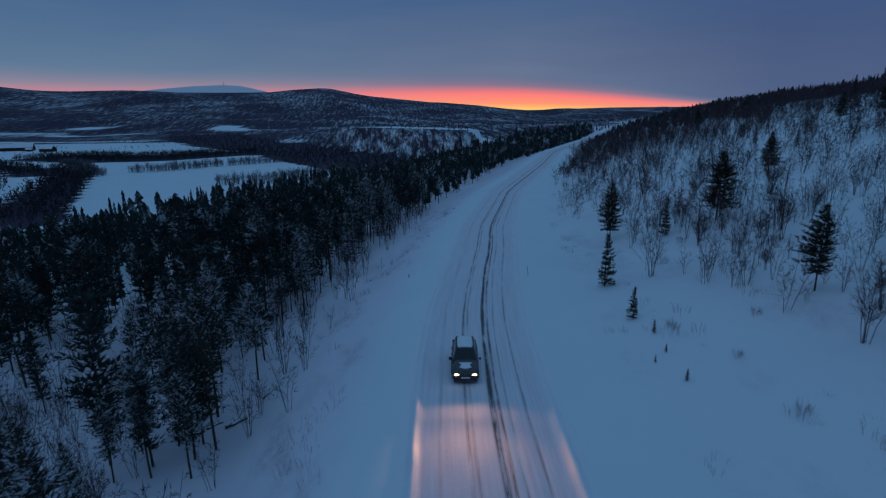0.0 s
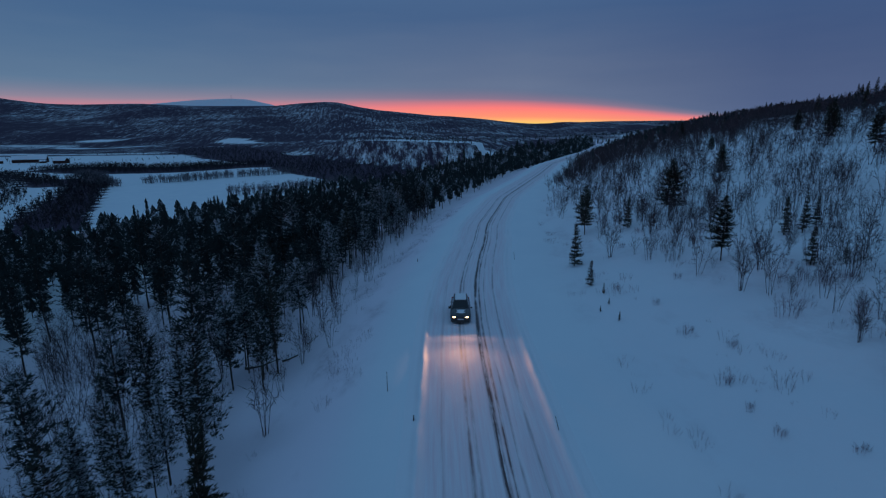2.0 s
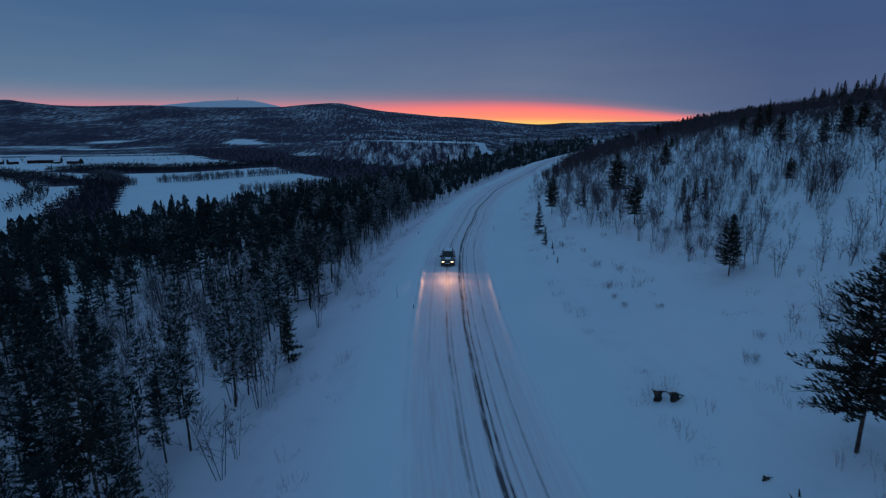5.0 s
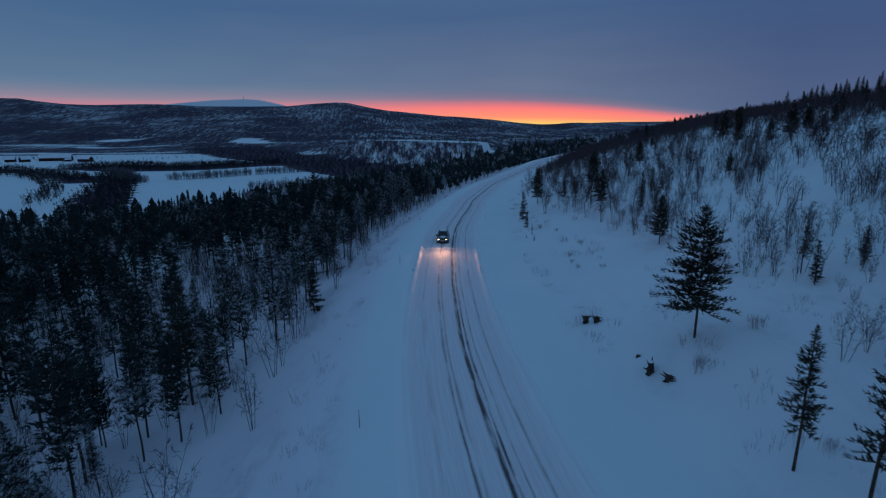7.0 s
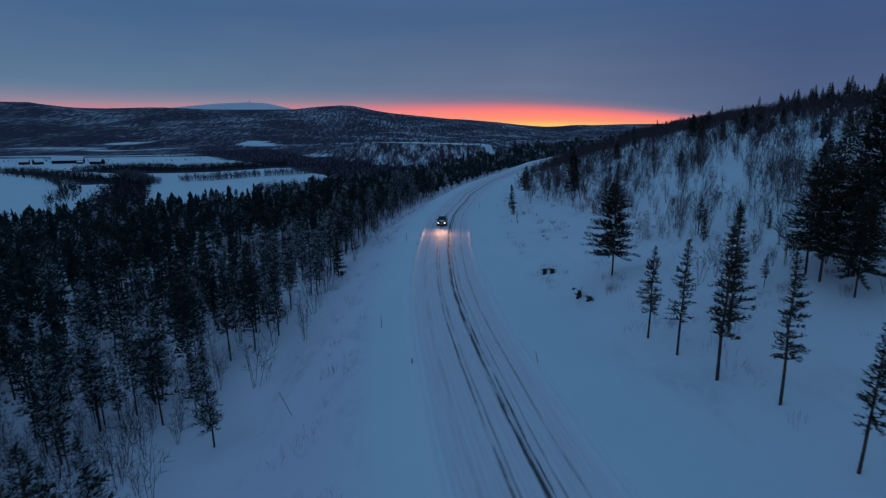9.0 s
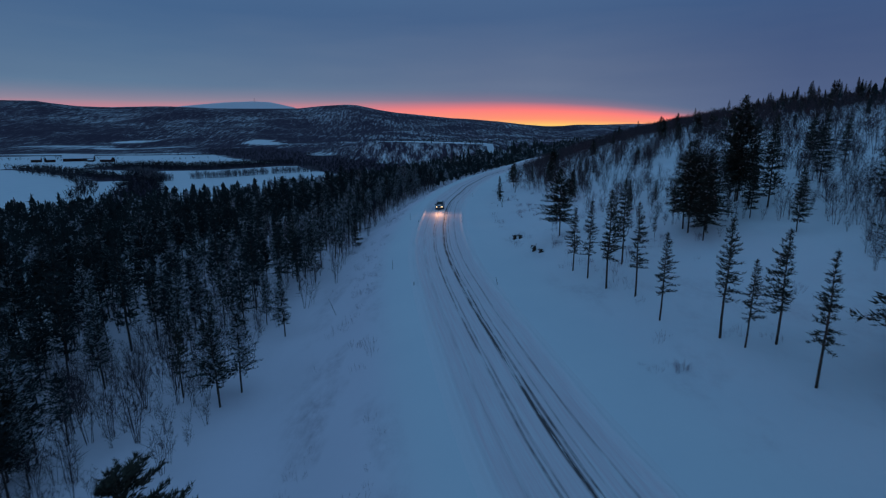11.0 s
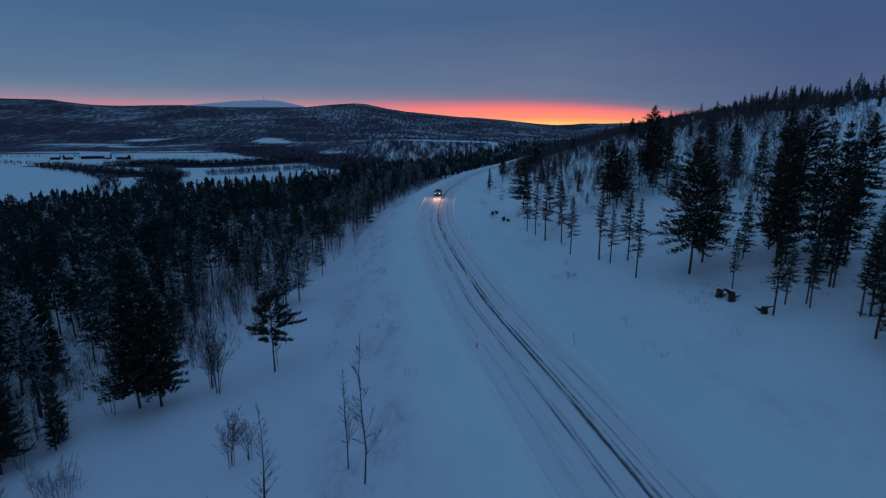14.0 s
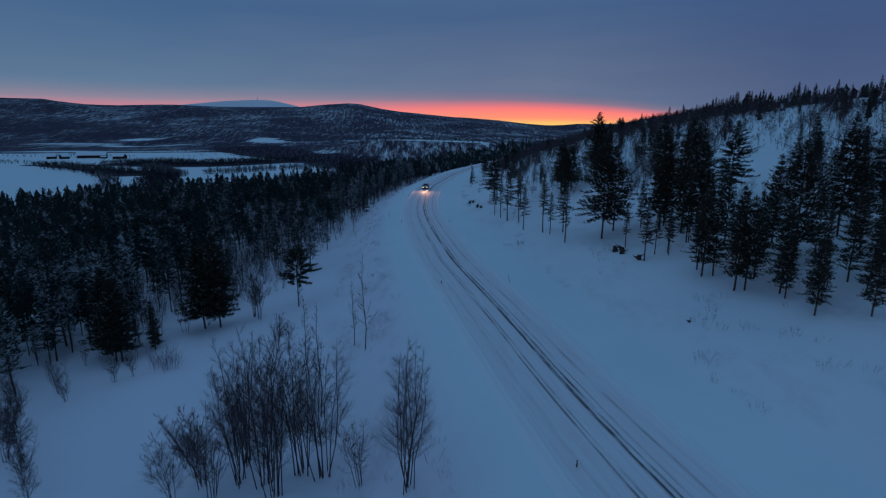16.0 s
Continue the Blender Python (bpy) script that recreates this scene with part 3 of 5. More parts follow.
def broadleaf(seed, height, stems=4, wide=0.35, branches=9, twigs=6, thick=1.0, coarse=False, slivers=False, fuzz=1.0, broom=1.0, arm=1.0, foot=0.12):
    """Bare birch: stems (first arrays) and fine twigs (second arrays)."""
    rng = np.random.RandomState(seed)
    big, fine = [], []
    for s in range(stems):
        a = rng.uniform(0, 6.28)
        h = height * rng.uniform(0.72, 1.0)
        spread_ = wide * h * rng.uniform(0.25, 1.0) * (0 if stems == 1 else 1)
        zs = np.linspace(0, 1, 5)
        wig = np.cumsum(rng.normal(size=(5, 2)) * 0.02 * h, 0)
        path = np.stack([math.cos(a) * spread_ * zs ** 1.3 + wig[:, 0], math.sin(a) * spread_ * zs ** 1.3 + wig[:, 1], zs * h], -1)
        path[:, :2] += np.array([math.cos(a), math.sin(a)]) * foot * rng.uniform(0.2, 1.0)
        path[0, 2] = -0.3
        r = (0.0075 * h + 0.012) * thick
        big.append(tube(path[::2] if coarse else path, (r * (1.1 - zs) + 0.005)[::2] if coarse else r * (1.1 - zs) + 0.005, 3 if coarse else 5))
        for b in range(branches):
            f = 0.22 + 0.74 * (b + rng.uniform()) / branches
            p0 = np.array([np.interp(f, zs, path[:, i]) for i in range(3)])
            az, rise = rng.uniform(0, 6.28), rng.uniform(0.55, 1.5)
            ln = arm * h * 0.38 * (1.15 - f) * rng.uniform(0.7, 1.2)
            dr = rows_norm(np.array([math.cos(az), math.sin(az), rise]))
            p1 = p0 + dr * ln * 0.55 + rng.normal(size=3) * 0.03 * ln
            p2 = p0 + dr * ln + np.array([0, 0, 0.12 * ln]) + rng.normal(size=3) * 0.06 * ln
            if coarse:
                sd = rows_norm(np.cross(dr, rng.normal(size=3))) * (r * 0.35 * (1.1 - f) + 0.006)
                big.append((np.array([p0 + sd, p0 - sd, p2]), np.array([[0, 1, 2]])))
            else:
                big.append(tube([p0, p1, p2], np.array([r * 0.42 * (1.1 - f) + 0.004, r * 0.3 * (1.1 - f) + 0.003, 0.002]), 3))
            for _ in range(twigs):
                g = rng.uniform(0.25, 1.0)
                q0 = p0 + (p2 - p0) * g
                dd = rows_norm(dr + rng.normal(size=3) * (0.9 if coarse else 0.6) + (0, 0, 0.25))
                tl = ln * rng.uniform(0.25, 0.5) * broom
                q1 = q0 + dd * tl
                sd = rows_norm(np.cross(dd, rng.normal(size=3))) * 0.006 * thick
                if coarse or slivers:
                    fine.append((np.array([q0 + sd * 2.4 * fuzz, q0 - sd * 2.4 * fuzz, q1]), np.array([[0, 1, 2]])))
                    continue
                sd2 = np.cross(dd, sd)
                v = np.array([q0 + sd, q0 - sd * 0.5 + sd2 * 0.9, q0 - sd * 0.5 - sd2 * 0.9, q1])
                fine.append((v, np.array([[0, 1, 3], [1, 2, 3], [2, 0, 3]])))
    return joined(big), joined(fine)


def tree_thing(name, arrays, materials, names, label, category, group, kind=""):
    """An Empty at the foot of the trunk with its two parts."""
    ob = new(name)
    for (v, f), m, n in zip(arrays, materials, names):
        c = new(n, mesh_of(n, v, f, (m,)))
        c.parent = ob
        if n == "twig_crown":
            tagged(c, kind="stuff")
    return tagged(ob, label, category, group, kind)


def stand(x, y, scale=1.0, turn=0.0, tilt=0.0, sink=0.0):
    """A pose on the snow at x, y."""
    z = float(land(x, y)) - sink
    return pose(x, y, z, tilt, 0, turn) @ Matrix.Diagonal((scale, scale, scale, 1))


class Kind:
    """A kind of tree: a few built shapes, of which copies are set out."""

    def __init__(self, shapes, heights):
        self.shapes, self.heights, self.used = shapes, heights, set()
        self.rng = random.Random(len(shapes) * 17 + int(heights[0] * 10))

    def put(self, x, y, h, which=None, tilt=0.0):
        i = self.rng.randrange(len(self.shapes)) if which is None else which
        m = stand(x, y, h / self.heights[i], self.rng.uniform(0, 360), tilt)
        if i not in self.used:
            self.used.add(i)
            self.shapes[i].matrix_basis = m
            return self.shapes[i]
        src = self.shapes[i]
        made = copy_thing(src, Matrix.Identity(4))
        made.matrix_basis = m
        return made


def pine_kind(label, group, needle, heights, seed, name="pine_tree", **kw):
    shapes = []
    for i, h in enumerate(heights):
        t, c = conifer(seed + i, h, **kw)
        shapes.append(tree_thing(name, (t, c), (M_BARK, needle), ("trunk", "crown"), label, name.replace("_", " "), group))
    return Kind(shapes, heights)


def birch_kind(name, label, group, heights, seed, category="birch", twig=M_BIRCH, **kw):
    shapes = []
    for i, h in enumerate(heights):
        t, c = broadleaf(seed + i, h, **kw)
        shapes.append(tree_thing(name, (t, c), (twig, twig), ("trunk", "twig_crown"), label, category, group))
    return Kind(shapes, heights)


FOREST = pine_kind("tall dark Scots pine dusted with snow in the roadside forest", "pines of the roadside forest", M_NEEDLE_SNOW, (10.5, 11.0, 9.5, 12.0), 11, bare=0.22, wide=1.6, branches=160, step_=0.20, size=0.42, kind="pine", gaps=0.18, whorl=5, wooden=False, sides=6)
TUFTED = pine_kind("tall pine with a bare trunk and rounded snowy crown", "pines of the roadside forest", M_NEEDLE_SNOW, (9.8, 10.6, 9.0), 21, bare=0.32, wide=1.45, branches=124, step_=0.20, size=0.40, kind="round", gaps=0.16, whorl=5, wooden=False)
THIN = pine_kind("slender young pine with bare lower trunk at the clearing", "young pines by the clearing", M_NEEDLE, (7.0, 8.0, 7.5), 31, bare=0.30, wide=0.98, branches=120, step_=0.13, size=0.27, tufts=4, kind="pine", gaps=0.32, whorl=4, lop=0.35)
FULL = pine_kind("broad dark pine standing alone on open snow", "broad pines on the slope", M_NEEDLE, (8.0, 7.0), 41, bare=0.20, wide=2.05, branches=190, step_=0.19, size=0.42, tufts=4, kind="pine", gaps=0.16, whorl=5)
LONE = pine_kind("broad dark pine standing alone above the bank", "broad pines on the slope", M_NEEDLE, (8.7,), 41, bare=0.20, wide=2.8, branches=190, step_=0.19, size=0.42, tufts=4, kind="pine", gaps=0.16, whorl=5)
GIANT = pine_kind("large old pine with layered spreading branches", "old pines on the slope", M_NEEDLE, (12.5, 11.0), 51, bare=0.20, wide=3.5, branches=190, step_=0.22, size=0.50, tufts=4, kind="pine", gaps=0.18, droop=0.18, whorl=6)
GROVE = pine_kind("dark slender pine in the grove above the clearing", "pines of the grove", M_NEEDLE, (9.5, 8.5, 10.0), 121, bare=0.14, wide=1.6, branches=160, step_=0.20, size=0.42, kind="pine", gaps=0.14, whorl=5, wooden=False, sides=6)
SPRUCE = pine_kind("small bushy spruce growing out of the snow", "small spruces on the slope", M_NEEDLE, (3.2, 3.6), 61, name="spruce_tree", bare=0.06, wide=0.66, branches=84, step_=0.10, size=0.22, tufts=5, kind="cone", gaps=0.08)
TWIN = pine_kind("dense dark pine with foliage almost to the ground", "dense pines at the forest edge", M_NEEDLE, (10.4, 9.5), 71, bare=0.13, wide=2.2, branches=250, step_=0.18, size=0.44, tufts=5, kind="pine", gaps=0.06, whorl=6)
BIRCH = birch_kind("birch_tree", "bare birch with several thin dark stems", "bare birches on the slope", (4.6, 4.0, 5.0, 3.4), 81, stems=6, wide=0.32, branches=14, twigs=13, thick=0.36, slivers=True, broom=1.15, fuzz=1.4)
SHRUB = birch_kind("shrub", "low bare willow shrub poking through snow", "bare shrubs in the snow", (1.5, 1.2, 1.3), 91, category="shrub", twig=M_WEED, stems=22, wide=0.35, branches=5, twigs=7, thick=0.26, slivers=True, foot=0.75, fuzz=1.4)
TALLB = birch_kind("birch_tree", "tall bare birch clump with upright dark stems", "tall birches by the road", (9.0, 10.0), 95, stems=9, wide=0.16, branches=22, twigs=36, thick=0.40, slivers=True, fuzz=0.52, broom=1.5, arm=0.66, foot=0.3)
POLEB = birch_kind("birch_tree", "single thin leafless birch beside the road", "thin birches by the road", (8.0, 6.0), 99, stems=1, branches=30, twigs=11, thick=0.5, slivers=True, arm=0.42)

# ---- trees: measured ones ----
for x, y, h in ((25.1, 56.9, 6.9), (33.8, 50.7, 7.2), (28.0, 30.4, 5.8), (68.2, 66.7, 6.6), (78.6, 86.8, 5.0), (48.2, 62.8, 5.2), (25.9, 7.7, 5.3), (65.1, 93.0, 3.6), (62.3, 52.1, 5.8), (66.8, 44.4, 6.2), (71.1, 46.3, 4.9), (60.7, 41.1, 4.7), (77.7, 48.1, 4.1), (45.2, 27.2, 3.1)):
    FULL.put(x, y, h)
LONE.put(17.8, -14.0, 8.7)
for x, y, h in ((19.3, 44.1, 5.0), (18.1, 35.7, 2.6), (18.2, 32.6, 1.1), (17.5, 29.6, 0.6), (16.5, 29.0, 0.6), (17.0, 26.2, 0.8), (28.9, 51.7, 4.0), (34.6, 31.5, 3.5), (35.6, 30.5, 3.6), (31.0, 23.8, 3.1), (32.3, 22.1, 1.6), (54.1, 150.6, 4.6), (56.2, 147.1, 4.3), (28.2, -10.9, 3.2), (-26.2, -68.0, 4.7), (-25.3, -69.7, 5.0), (-11.6, 11.9, 5.6), (37.5, 31.3, 2.8), (62.5, 85.6, 2.8), (59.7, 72.7, 2.9), (31.6, -11.0, 2.7), (32.6, -14.0, 1.9)):
    SPRUCE.put(x, y, h)
for x, y, h in ((16.2, -25.3, 6.9), (16.8, -28.4, 8.1), (17.4, -32.2, 9.5), (20.4, -28.1, 8.8), (18.7, -35.9, 8.5), (18.3, -41.4, 7.2), (20.2, -46.6, 8.5), (20.7, -48.5, 6.0), (22.5, -48.9, 7.6), (21.4, -53.9, 7.9), (26.5, -61.5, 5.3), (25.8, -23.7, 2.7), (28.9, -8.6, 4.1), (26.4, -67.0, 6.6), (29.0, -67.2, 5.1), (28.1, -65.8, 5.3), (29.1, -66.6, 5.2), (32, -65.5, 6.2), (30.6, -69.8, 6.4), (29.1, -72.8, 7.7), (31, -70.1, 7.1), (-20.8, -38.1, 7.0), (-12.6, 14.8, 4.7)):
    THIN.put(x, y, h)
for x, y, h in ((32.4, -58.5, 11.8), (31.4, -59.7, 13.5), (32.6, -62.5, 12.0), (35.5, -60.5, 11.0), (33.1, -56.0, 8.9), (31.9, -65.2, 8.2), (28.5, -74.8, 8.5), (29.3, -75.3, 8.0), (29.2, -78.8, 8.6), (29.9, -79.2, 8.1), (31.3, -82.3, 6.5), (32.3, -84.4, 7.3), (35.3, -85.2, 5.8), (56.6, -50.4, 7.9), (34.7, -74.2, 6.8), (39.5, -79.4, 6.3), (38.2, -82.9, 6.7), (34, -69, 8), (37, -72, 8.5), (40, -86, 6.5), (44, -80, 7), (34.5, -63.2, 9.5), (41.5, -54.8, 6), (37.3, -25.4, 9.6), (36.7, -23, 8.6), (42, -34.9, 8.1), (44.1, -23.8, 7.6), (32.4, -73.7, 7.6), (35.7, -83, 7.6), (30.9, -86, 6), (31.6, -81.2, 7.5), (33.3, -88.1, 6.4)):
    GROVE.put(x, y, h)
for x, y, h in ((25.4, -56.3, 12.6), (27.6, -54.4, 11.0), (29.0, -23.7, 9.6), (28.6, -25.6, 9.9), (30.2, -26.2, 8.5), (28.5, -28.8, 7.4), (37.1, -20.1, 11.9), (43.8, -53.1, 10.0), (38.3, -52.3, 11.6), (35.2, -77.4, 10.9), (42.0, -73.9, 11.4), (46.2, -74.5, 11.0)):
    GIANT.put(x, y, h)
for x, y, h in ((-20.6, -64.6, 10.8), (-22.4, -64.3, 10.6), (-29.6, -69.8, 9.2), (-28.2, -71.5, 8.0), (-28.0, -48.0, 8.5), (-33.5, -58.0, 9.5), (-27.6, -71.6, 9.0)):
    TWIN.put(x, y, h)
for x, y, h in ((-14.6, -28.2, 6.8), (-18.0, -22.7, 6.3), (-13.9, 7.2, 6.5), (-14.3, 5.2, 10.0), (-14.0, 9.6, 8.4), (-14.1, 34.5, 7.2), (-25.6, -49.3, 6.1), (-29.8, -33.8, 10), (-36.6, -24, 10.5), (-29.8, -64.7, 9.6), (-34.9, -59.9, 10.5), (-34.1, -76.8, 9.5), (-35, -70.1, 9.6), (-45.1, -62.5, 10.6), (-38, -66, 10), (-41, -72, 9.5), (-39, -58, 9.8), (-26.5, -21.3, 5.2), (-24.3, -21.8, 4.7), (-16.6, -41.2, 9.2), (-15.4, -39.6, 8.2), (-17.6, -39.0, 7.0), (-18.9, 22.9, 10.3), (-17.2, 14.4, 8.6), (-14.9, 14.0, 6.2), (-18.6, 13.6, 5.0)):
    FOREST.put(x, y, h)
for x, y, h in ((31.0, 20.0, 3.2), (30.0, 16.0, 3.0), (29.3, 46.2, 3.0), (37.0, 47.0, 3.4), (34.0, 19.0, 3.2), (27.0, 13.0, 2.2), (43.7, 18.5, 5.6), (25.7, 24.0, 4.7), (28.5, 26.0, 3.8), (22.7, 42.1, 4.7), (29.0, 45.6, 3.0), (29.2, 40.1, 2.9), (28.6, 35.9, 1.8), (31.3, 26.7, 2.9)):
    BIRCH.put(x, y, h)
for x, y, h in ((-16.5, -63.6, 6.2), (-17.4, -62.6, 5.2), (-10.7, -73.5, 3.3), (-11.8, -73.8, 3.9), (-12.3, -91.6, 4.6), (-13.4, -90.4, 4.0), (-1.6, -95.8, 4.0), (-26.5, -88.0, 4.2), (-27.5, -86.0, 3.6), (-25.2, -88.3, 4.6), (-23.6, -90.4, 3.8), (-28.8, -84.0, 4.0), (-30.5, -81.0, 3.4), (-23.4, -39.3, 5.0), (-25.0, -37.0, 4.6), (-28.4, -79.0, 2.8), (-26, -76, 3.0), (-30, -77.5, 3.4), (-24.5, -75.5, 2.4), (-32.5, -79.5, 3.8), (-22, -92.5, 3.2), (-11.4, -92.8, 5.5), (-12.6, -94.0, 5.0), (-10.2, -94.5, 5.5), (-29.5, -87.5, 3.8)):
    BIRCH.put(x, y, h)
for x, y, h in ((1.0, -97.4, 8.2), (-5.4, -92.8, 9.6), (-7.5, -93.6, 9.8), (-9.0, -93.2, 8.2), (-6.6, -94.8, 8.8), (-4.0, -93.6, 9.0), (-9.2, -91.6, 8.8)):
    TALLB.put(x, y, h)
for x, y, h in ((-3.3, -78.8, 10.2), (-4.0, -77.0, 7.6), (-5.6, -87.3, 10.0), (-7.4, -79.6, 8.6), (-12.6, -60.3, 6.0), (-14.0, 10.9, 3.0)):
    POLEB.put(x, y, h)
for x, y, h in ((25.4, 18.5, 1.5), (29.4, 20.4, 1.2), (30.6, 19.9, 0.9), (18.1, 13.9, 0.8), (19.2, 6.0, 0.5), (-21.7, -74.7, 2.0), (-22.5, -74.2, 1.8), (-11.5, -79.5, 1.6), (21.3, -15.1, 0.9), (16.4, -48.8, 0.8), (20.5, 17.0, 0.6), (17.5, 8.5, 0.5)):
    SHRUB.put(x, y, h)


def wind_pine():
    """The pine with clumped, wind-torn crown above the bank."""
    t, c = conifer(205, 6.9, 0.40, 2.0, kind="round", branches=90, step_=0.12, size=0.38, tufts=6, gaps=0.34, lean=-0.02, inner=0.35, whorl=4, droop=0.22, lop=0.5)
    ob = tree_thing("pine_tree", (t, c), (M_BARK, M_NEEDLE), ("trunk", "crown"), "wind-torn pine with a long bare trunk and clumped crown", "pine tree", "")
    ob.matrix_basis = stand(-12.5, -61.2, 1.0, 40)


wind_pine()

# ---- trees: the woods ----
rnd = random.Random(5)


def scatter(count, box, gap, keep):
    """Random places in box that keep() accepts, no two closer than gap."""
    out, cell = [], {}
    for _ in range(count * 30):
        if len(out) >= count:
            break
        x, y = rnd.uniform(box[0], box[1]), rnd.uniform(box[2], box[3])
        d = x - float(road_x(y))
        if not keep(d, x, y):
            continue
        g = gap(d, y)
        k = (int(x // 8), int(y // 8))
        if any(math.hypot(x - a, y - b) < g for i in (-1, 0, 1) for j in (-1, 0, 1) for a, b in cell.get((k[0] + i, k[1] + j), ())):
            continue
        cell.setdefault(k, []).append((x, y))
        out.append((x, y))
    return out


def forest_edge(y):
    """How far from the road's middle the forest begins, on the valley side."""
    return float(np.interp(y, (-90, -72, -66, -58, -50, -30, -22, -14, 0, 12, 30, 60, 100, 160, 300), (40, 38, 33, 27, 27, 25, 20, 16.5, 17.5, 18, 15.5, 17.5, 19, 21, 22)))


GLADES = ((-32, 36, 4), (-27, -15, 5), (-27, -35, 4.5), (-27, 72, 3.5), (-30, -60, 4))


def opening(x, y):
    """True in the small glades of the forest."""
    if any(math.hypot(x - a, y - b) < r for a, b, r in GLADES):
        return True
    return float(waves(np.array(x), np.array(y), 17, 88)) < -0.42


SPARSE = ((-25, 22, 9.5, 9.5, 0.06), (-26, -38, 8, 21, 0.35), (-31, 37, 14, 21, 0.2), (-26, -14, 9, 10, 0.4), (-24, -38, 8, 9, 0.4), (-31, -22, 8, 8, 0.25), (-34, 8, 9, 7, 0.4))


def thinned(x, y):
    """True where a tree falls out in the sparser parts of the forest."""
    share = math.sin(math.floor(x / 2.4) * 12.9898 + math.floor(y / 2.4) * 78.233) * 43758.5453 % 1.0
    return any(((x - a) / p) ** 2 + ((y - b) / q) ** 2 < 1 and share > keep for a, b, p, q, keep in SPARSE)


def in_forest(d, x, y):
    return -d > forest_edge(y) + 1.6 * float(waves(np.array(0.0), np.array(y), 13, 89)) + rnd.uniform(-0.5, 2.0) and not opening(x, y) and not thinned(x, y)


PLACES = scatter(130, (-60, 60, -72, 120), lambda d, y: 1.6 if y > 60 else 1.9, lambda d, x, y: in_forest(d, x, y) and -d < forest_edge(y) + 8 and not (-30 < x < -10 and -70 < y < -54))
for x, y in PLACES:
    near_edge = -(x - float(road_x(y))) < forest_edge(y) + 4
    (THIN if near_edge and rnd.random() < 0.3 else FOREST if rnd.random() < 0.5 else TUFTED).put(x, y, rnd.uniform(6.5, 11.0) if rnd.random() < 0.8 else rnd.uniform(3.5, 6.5))


def stuff(name, templates, spots, materials, label, category):
    """Many small copies of a few shapes, joined into one object."""
    vs, fs, mi, n = [], [], [], 0
    tv = [np.concatenate([a[0] for a in t]) for t in templates]
    tf = [np.concatenate([t[0][1], t[1][1] + len(t[0][0])]) for t in templates]
    tm = [np.concatenate([np.zeros(len(t[0][1]), int), np.ones(len(t[1][1]), int)]) for t in templates]
    xy = np.array([(x, y) for x, y, *_ in spots])
    zs = land(xy[:, 0], xy[:, 1])
    for (x, y, s, a, k), z in zip(spots, zs):
        c, sn = math.cos(a) * s, math.sin(a) * s
        v = tv[k]
        vs.append(np.stack([v[:, 0] * c - v[:, 1] * sn + x, v[:, 0] * sn + v[:, 1] * c + y, v[:, 2] * s + z - 0.1], -1))
        fs.append(tf[k] + n)
        mi.append(tm[k])
        n += len(v)
    me = mesh_of(name, np.concatenate(vs), np.concatenate(fs), materials, np.concatenate(mi))
    tagged(new(name, me), label, category, kind="stuff")


MID = [conifer(300 + i, 10.0, 0.20 + 0.03 * i, 1.6, kind=("cone", "round")[i % 2], branches=90, step_=0.30, size=0.52, tufts=4, sides=4, wooden=False, gaps=0.12, puff=1.15, whorl=5) for i in range(5)]
BACK = [simple_conifer(310 + i, 10.0, 0.18, 1.35, 9, 5, kind=("cone", "round")[i % 2], extra=70) for i in range(5)]
FAR = [simple_conifer(320 + i, 10.0 - i, 0.10, 1.5 + 0.18 * i, 6, 4, kind=("cone", "round")[i % 2], extra=22) for i in range(5)]
BUSH = [broadleaf(340 + i, 4.2, stems=4 + i % 3, wide=0.32, branches=8, twigs=5, thick=0.32, fuzz=3.2, coarse=True, broom=1.3) for i in range(5)]
BROOM = [broadleaf(350 + i, 4.2, stems=3, wide=0.32, branches=6, twigs=5, thick=0.40, fuzz=4.8, coarse=True, broom=1.3) for i in range(5)]
THICK = [broadleaf(360 + i, 4.2, stems=2, wide=0.7, branches=5, twigs=2, thick=1.4, fuzz=11.0, coarse=True, broom=1.7) for i in range(5)]


def spots_in(count, box, gap, keep, low, high, shapes=(0, 1, 2, 3)):
    return [(x, y, rnd.uniform(low, high), rnd.uniform(0, 6.28), rnd.randrange(len(shapes))) for x, y in scatter(count, box, gap, keep)]


def near_enough(x, y):
    inward = -(x - float(road_x(y))) - forest_edge(y)
    return y > -76 and ((inward < 26 and y < 100) or (inward < 36 and -30 < y < 62))


def in_woods(d, x, y):
    return -d > forest_edge(y) and -d < 130 and not (-d < forest_edge(y) + 8 and y < 120) and not (opening(x, y) and -d < 60) and not thinned(x, y)


front = spots_in(600, (-100, 40, -76, 100), lambda d, y: 2.15, lambda d, x, y: near_enough(x, y) and in_woods(d, x, y), 0.6, 1.3, range(5))
back = spots_in(2300, (-135, 60, -135, 230), lambda d, y: 1.9, lambda d, x, y: not near_enough(x, y) and in_woods(d, x, y), 0.6, 1.22, range(5))
front += spots_in(120, (-60, 60, -72, 120), lambda d, y: 1.7, lambda d, x, y: forest_edge(y) + 2 < -d < forest_edge(y) + 9 and not opening(x, y) and not thinned(x, y) and all(math.hypot(x - a, y - b) > 1.0 for a, b in PLACES) and not (-30 < x < -10 and -70 < y < -54), 0.55, 1.0, range(5))
stuff("forest", MID, front, (M_BARK, M_NEEDLE_FAR), "dense pine forest behind the roadside trees", "forest")
stuff("forest", BACK, back, (M_BARK, M_NEEDLE_FAR), "dense dark pine forest with snow on its boughs", "forest")
wood = spots_in(2700, (-330, 240, -60, 640), lambda d, y: 3.6, lambda d, x, y: -d > max(forest_edge(y), 18) and -d < (200 if y < 380 else 160) and (-d > 125 or y > 225), 0.6, 1.3, range(5))
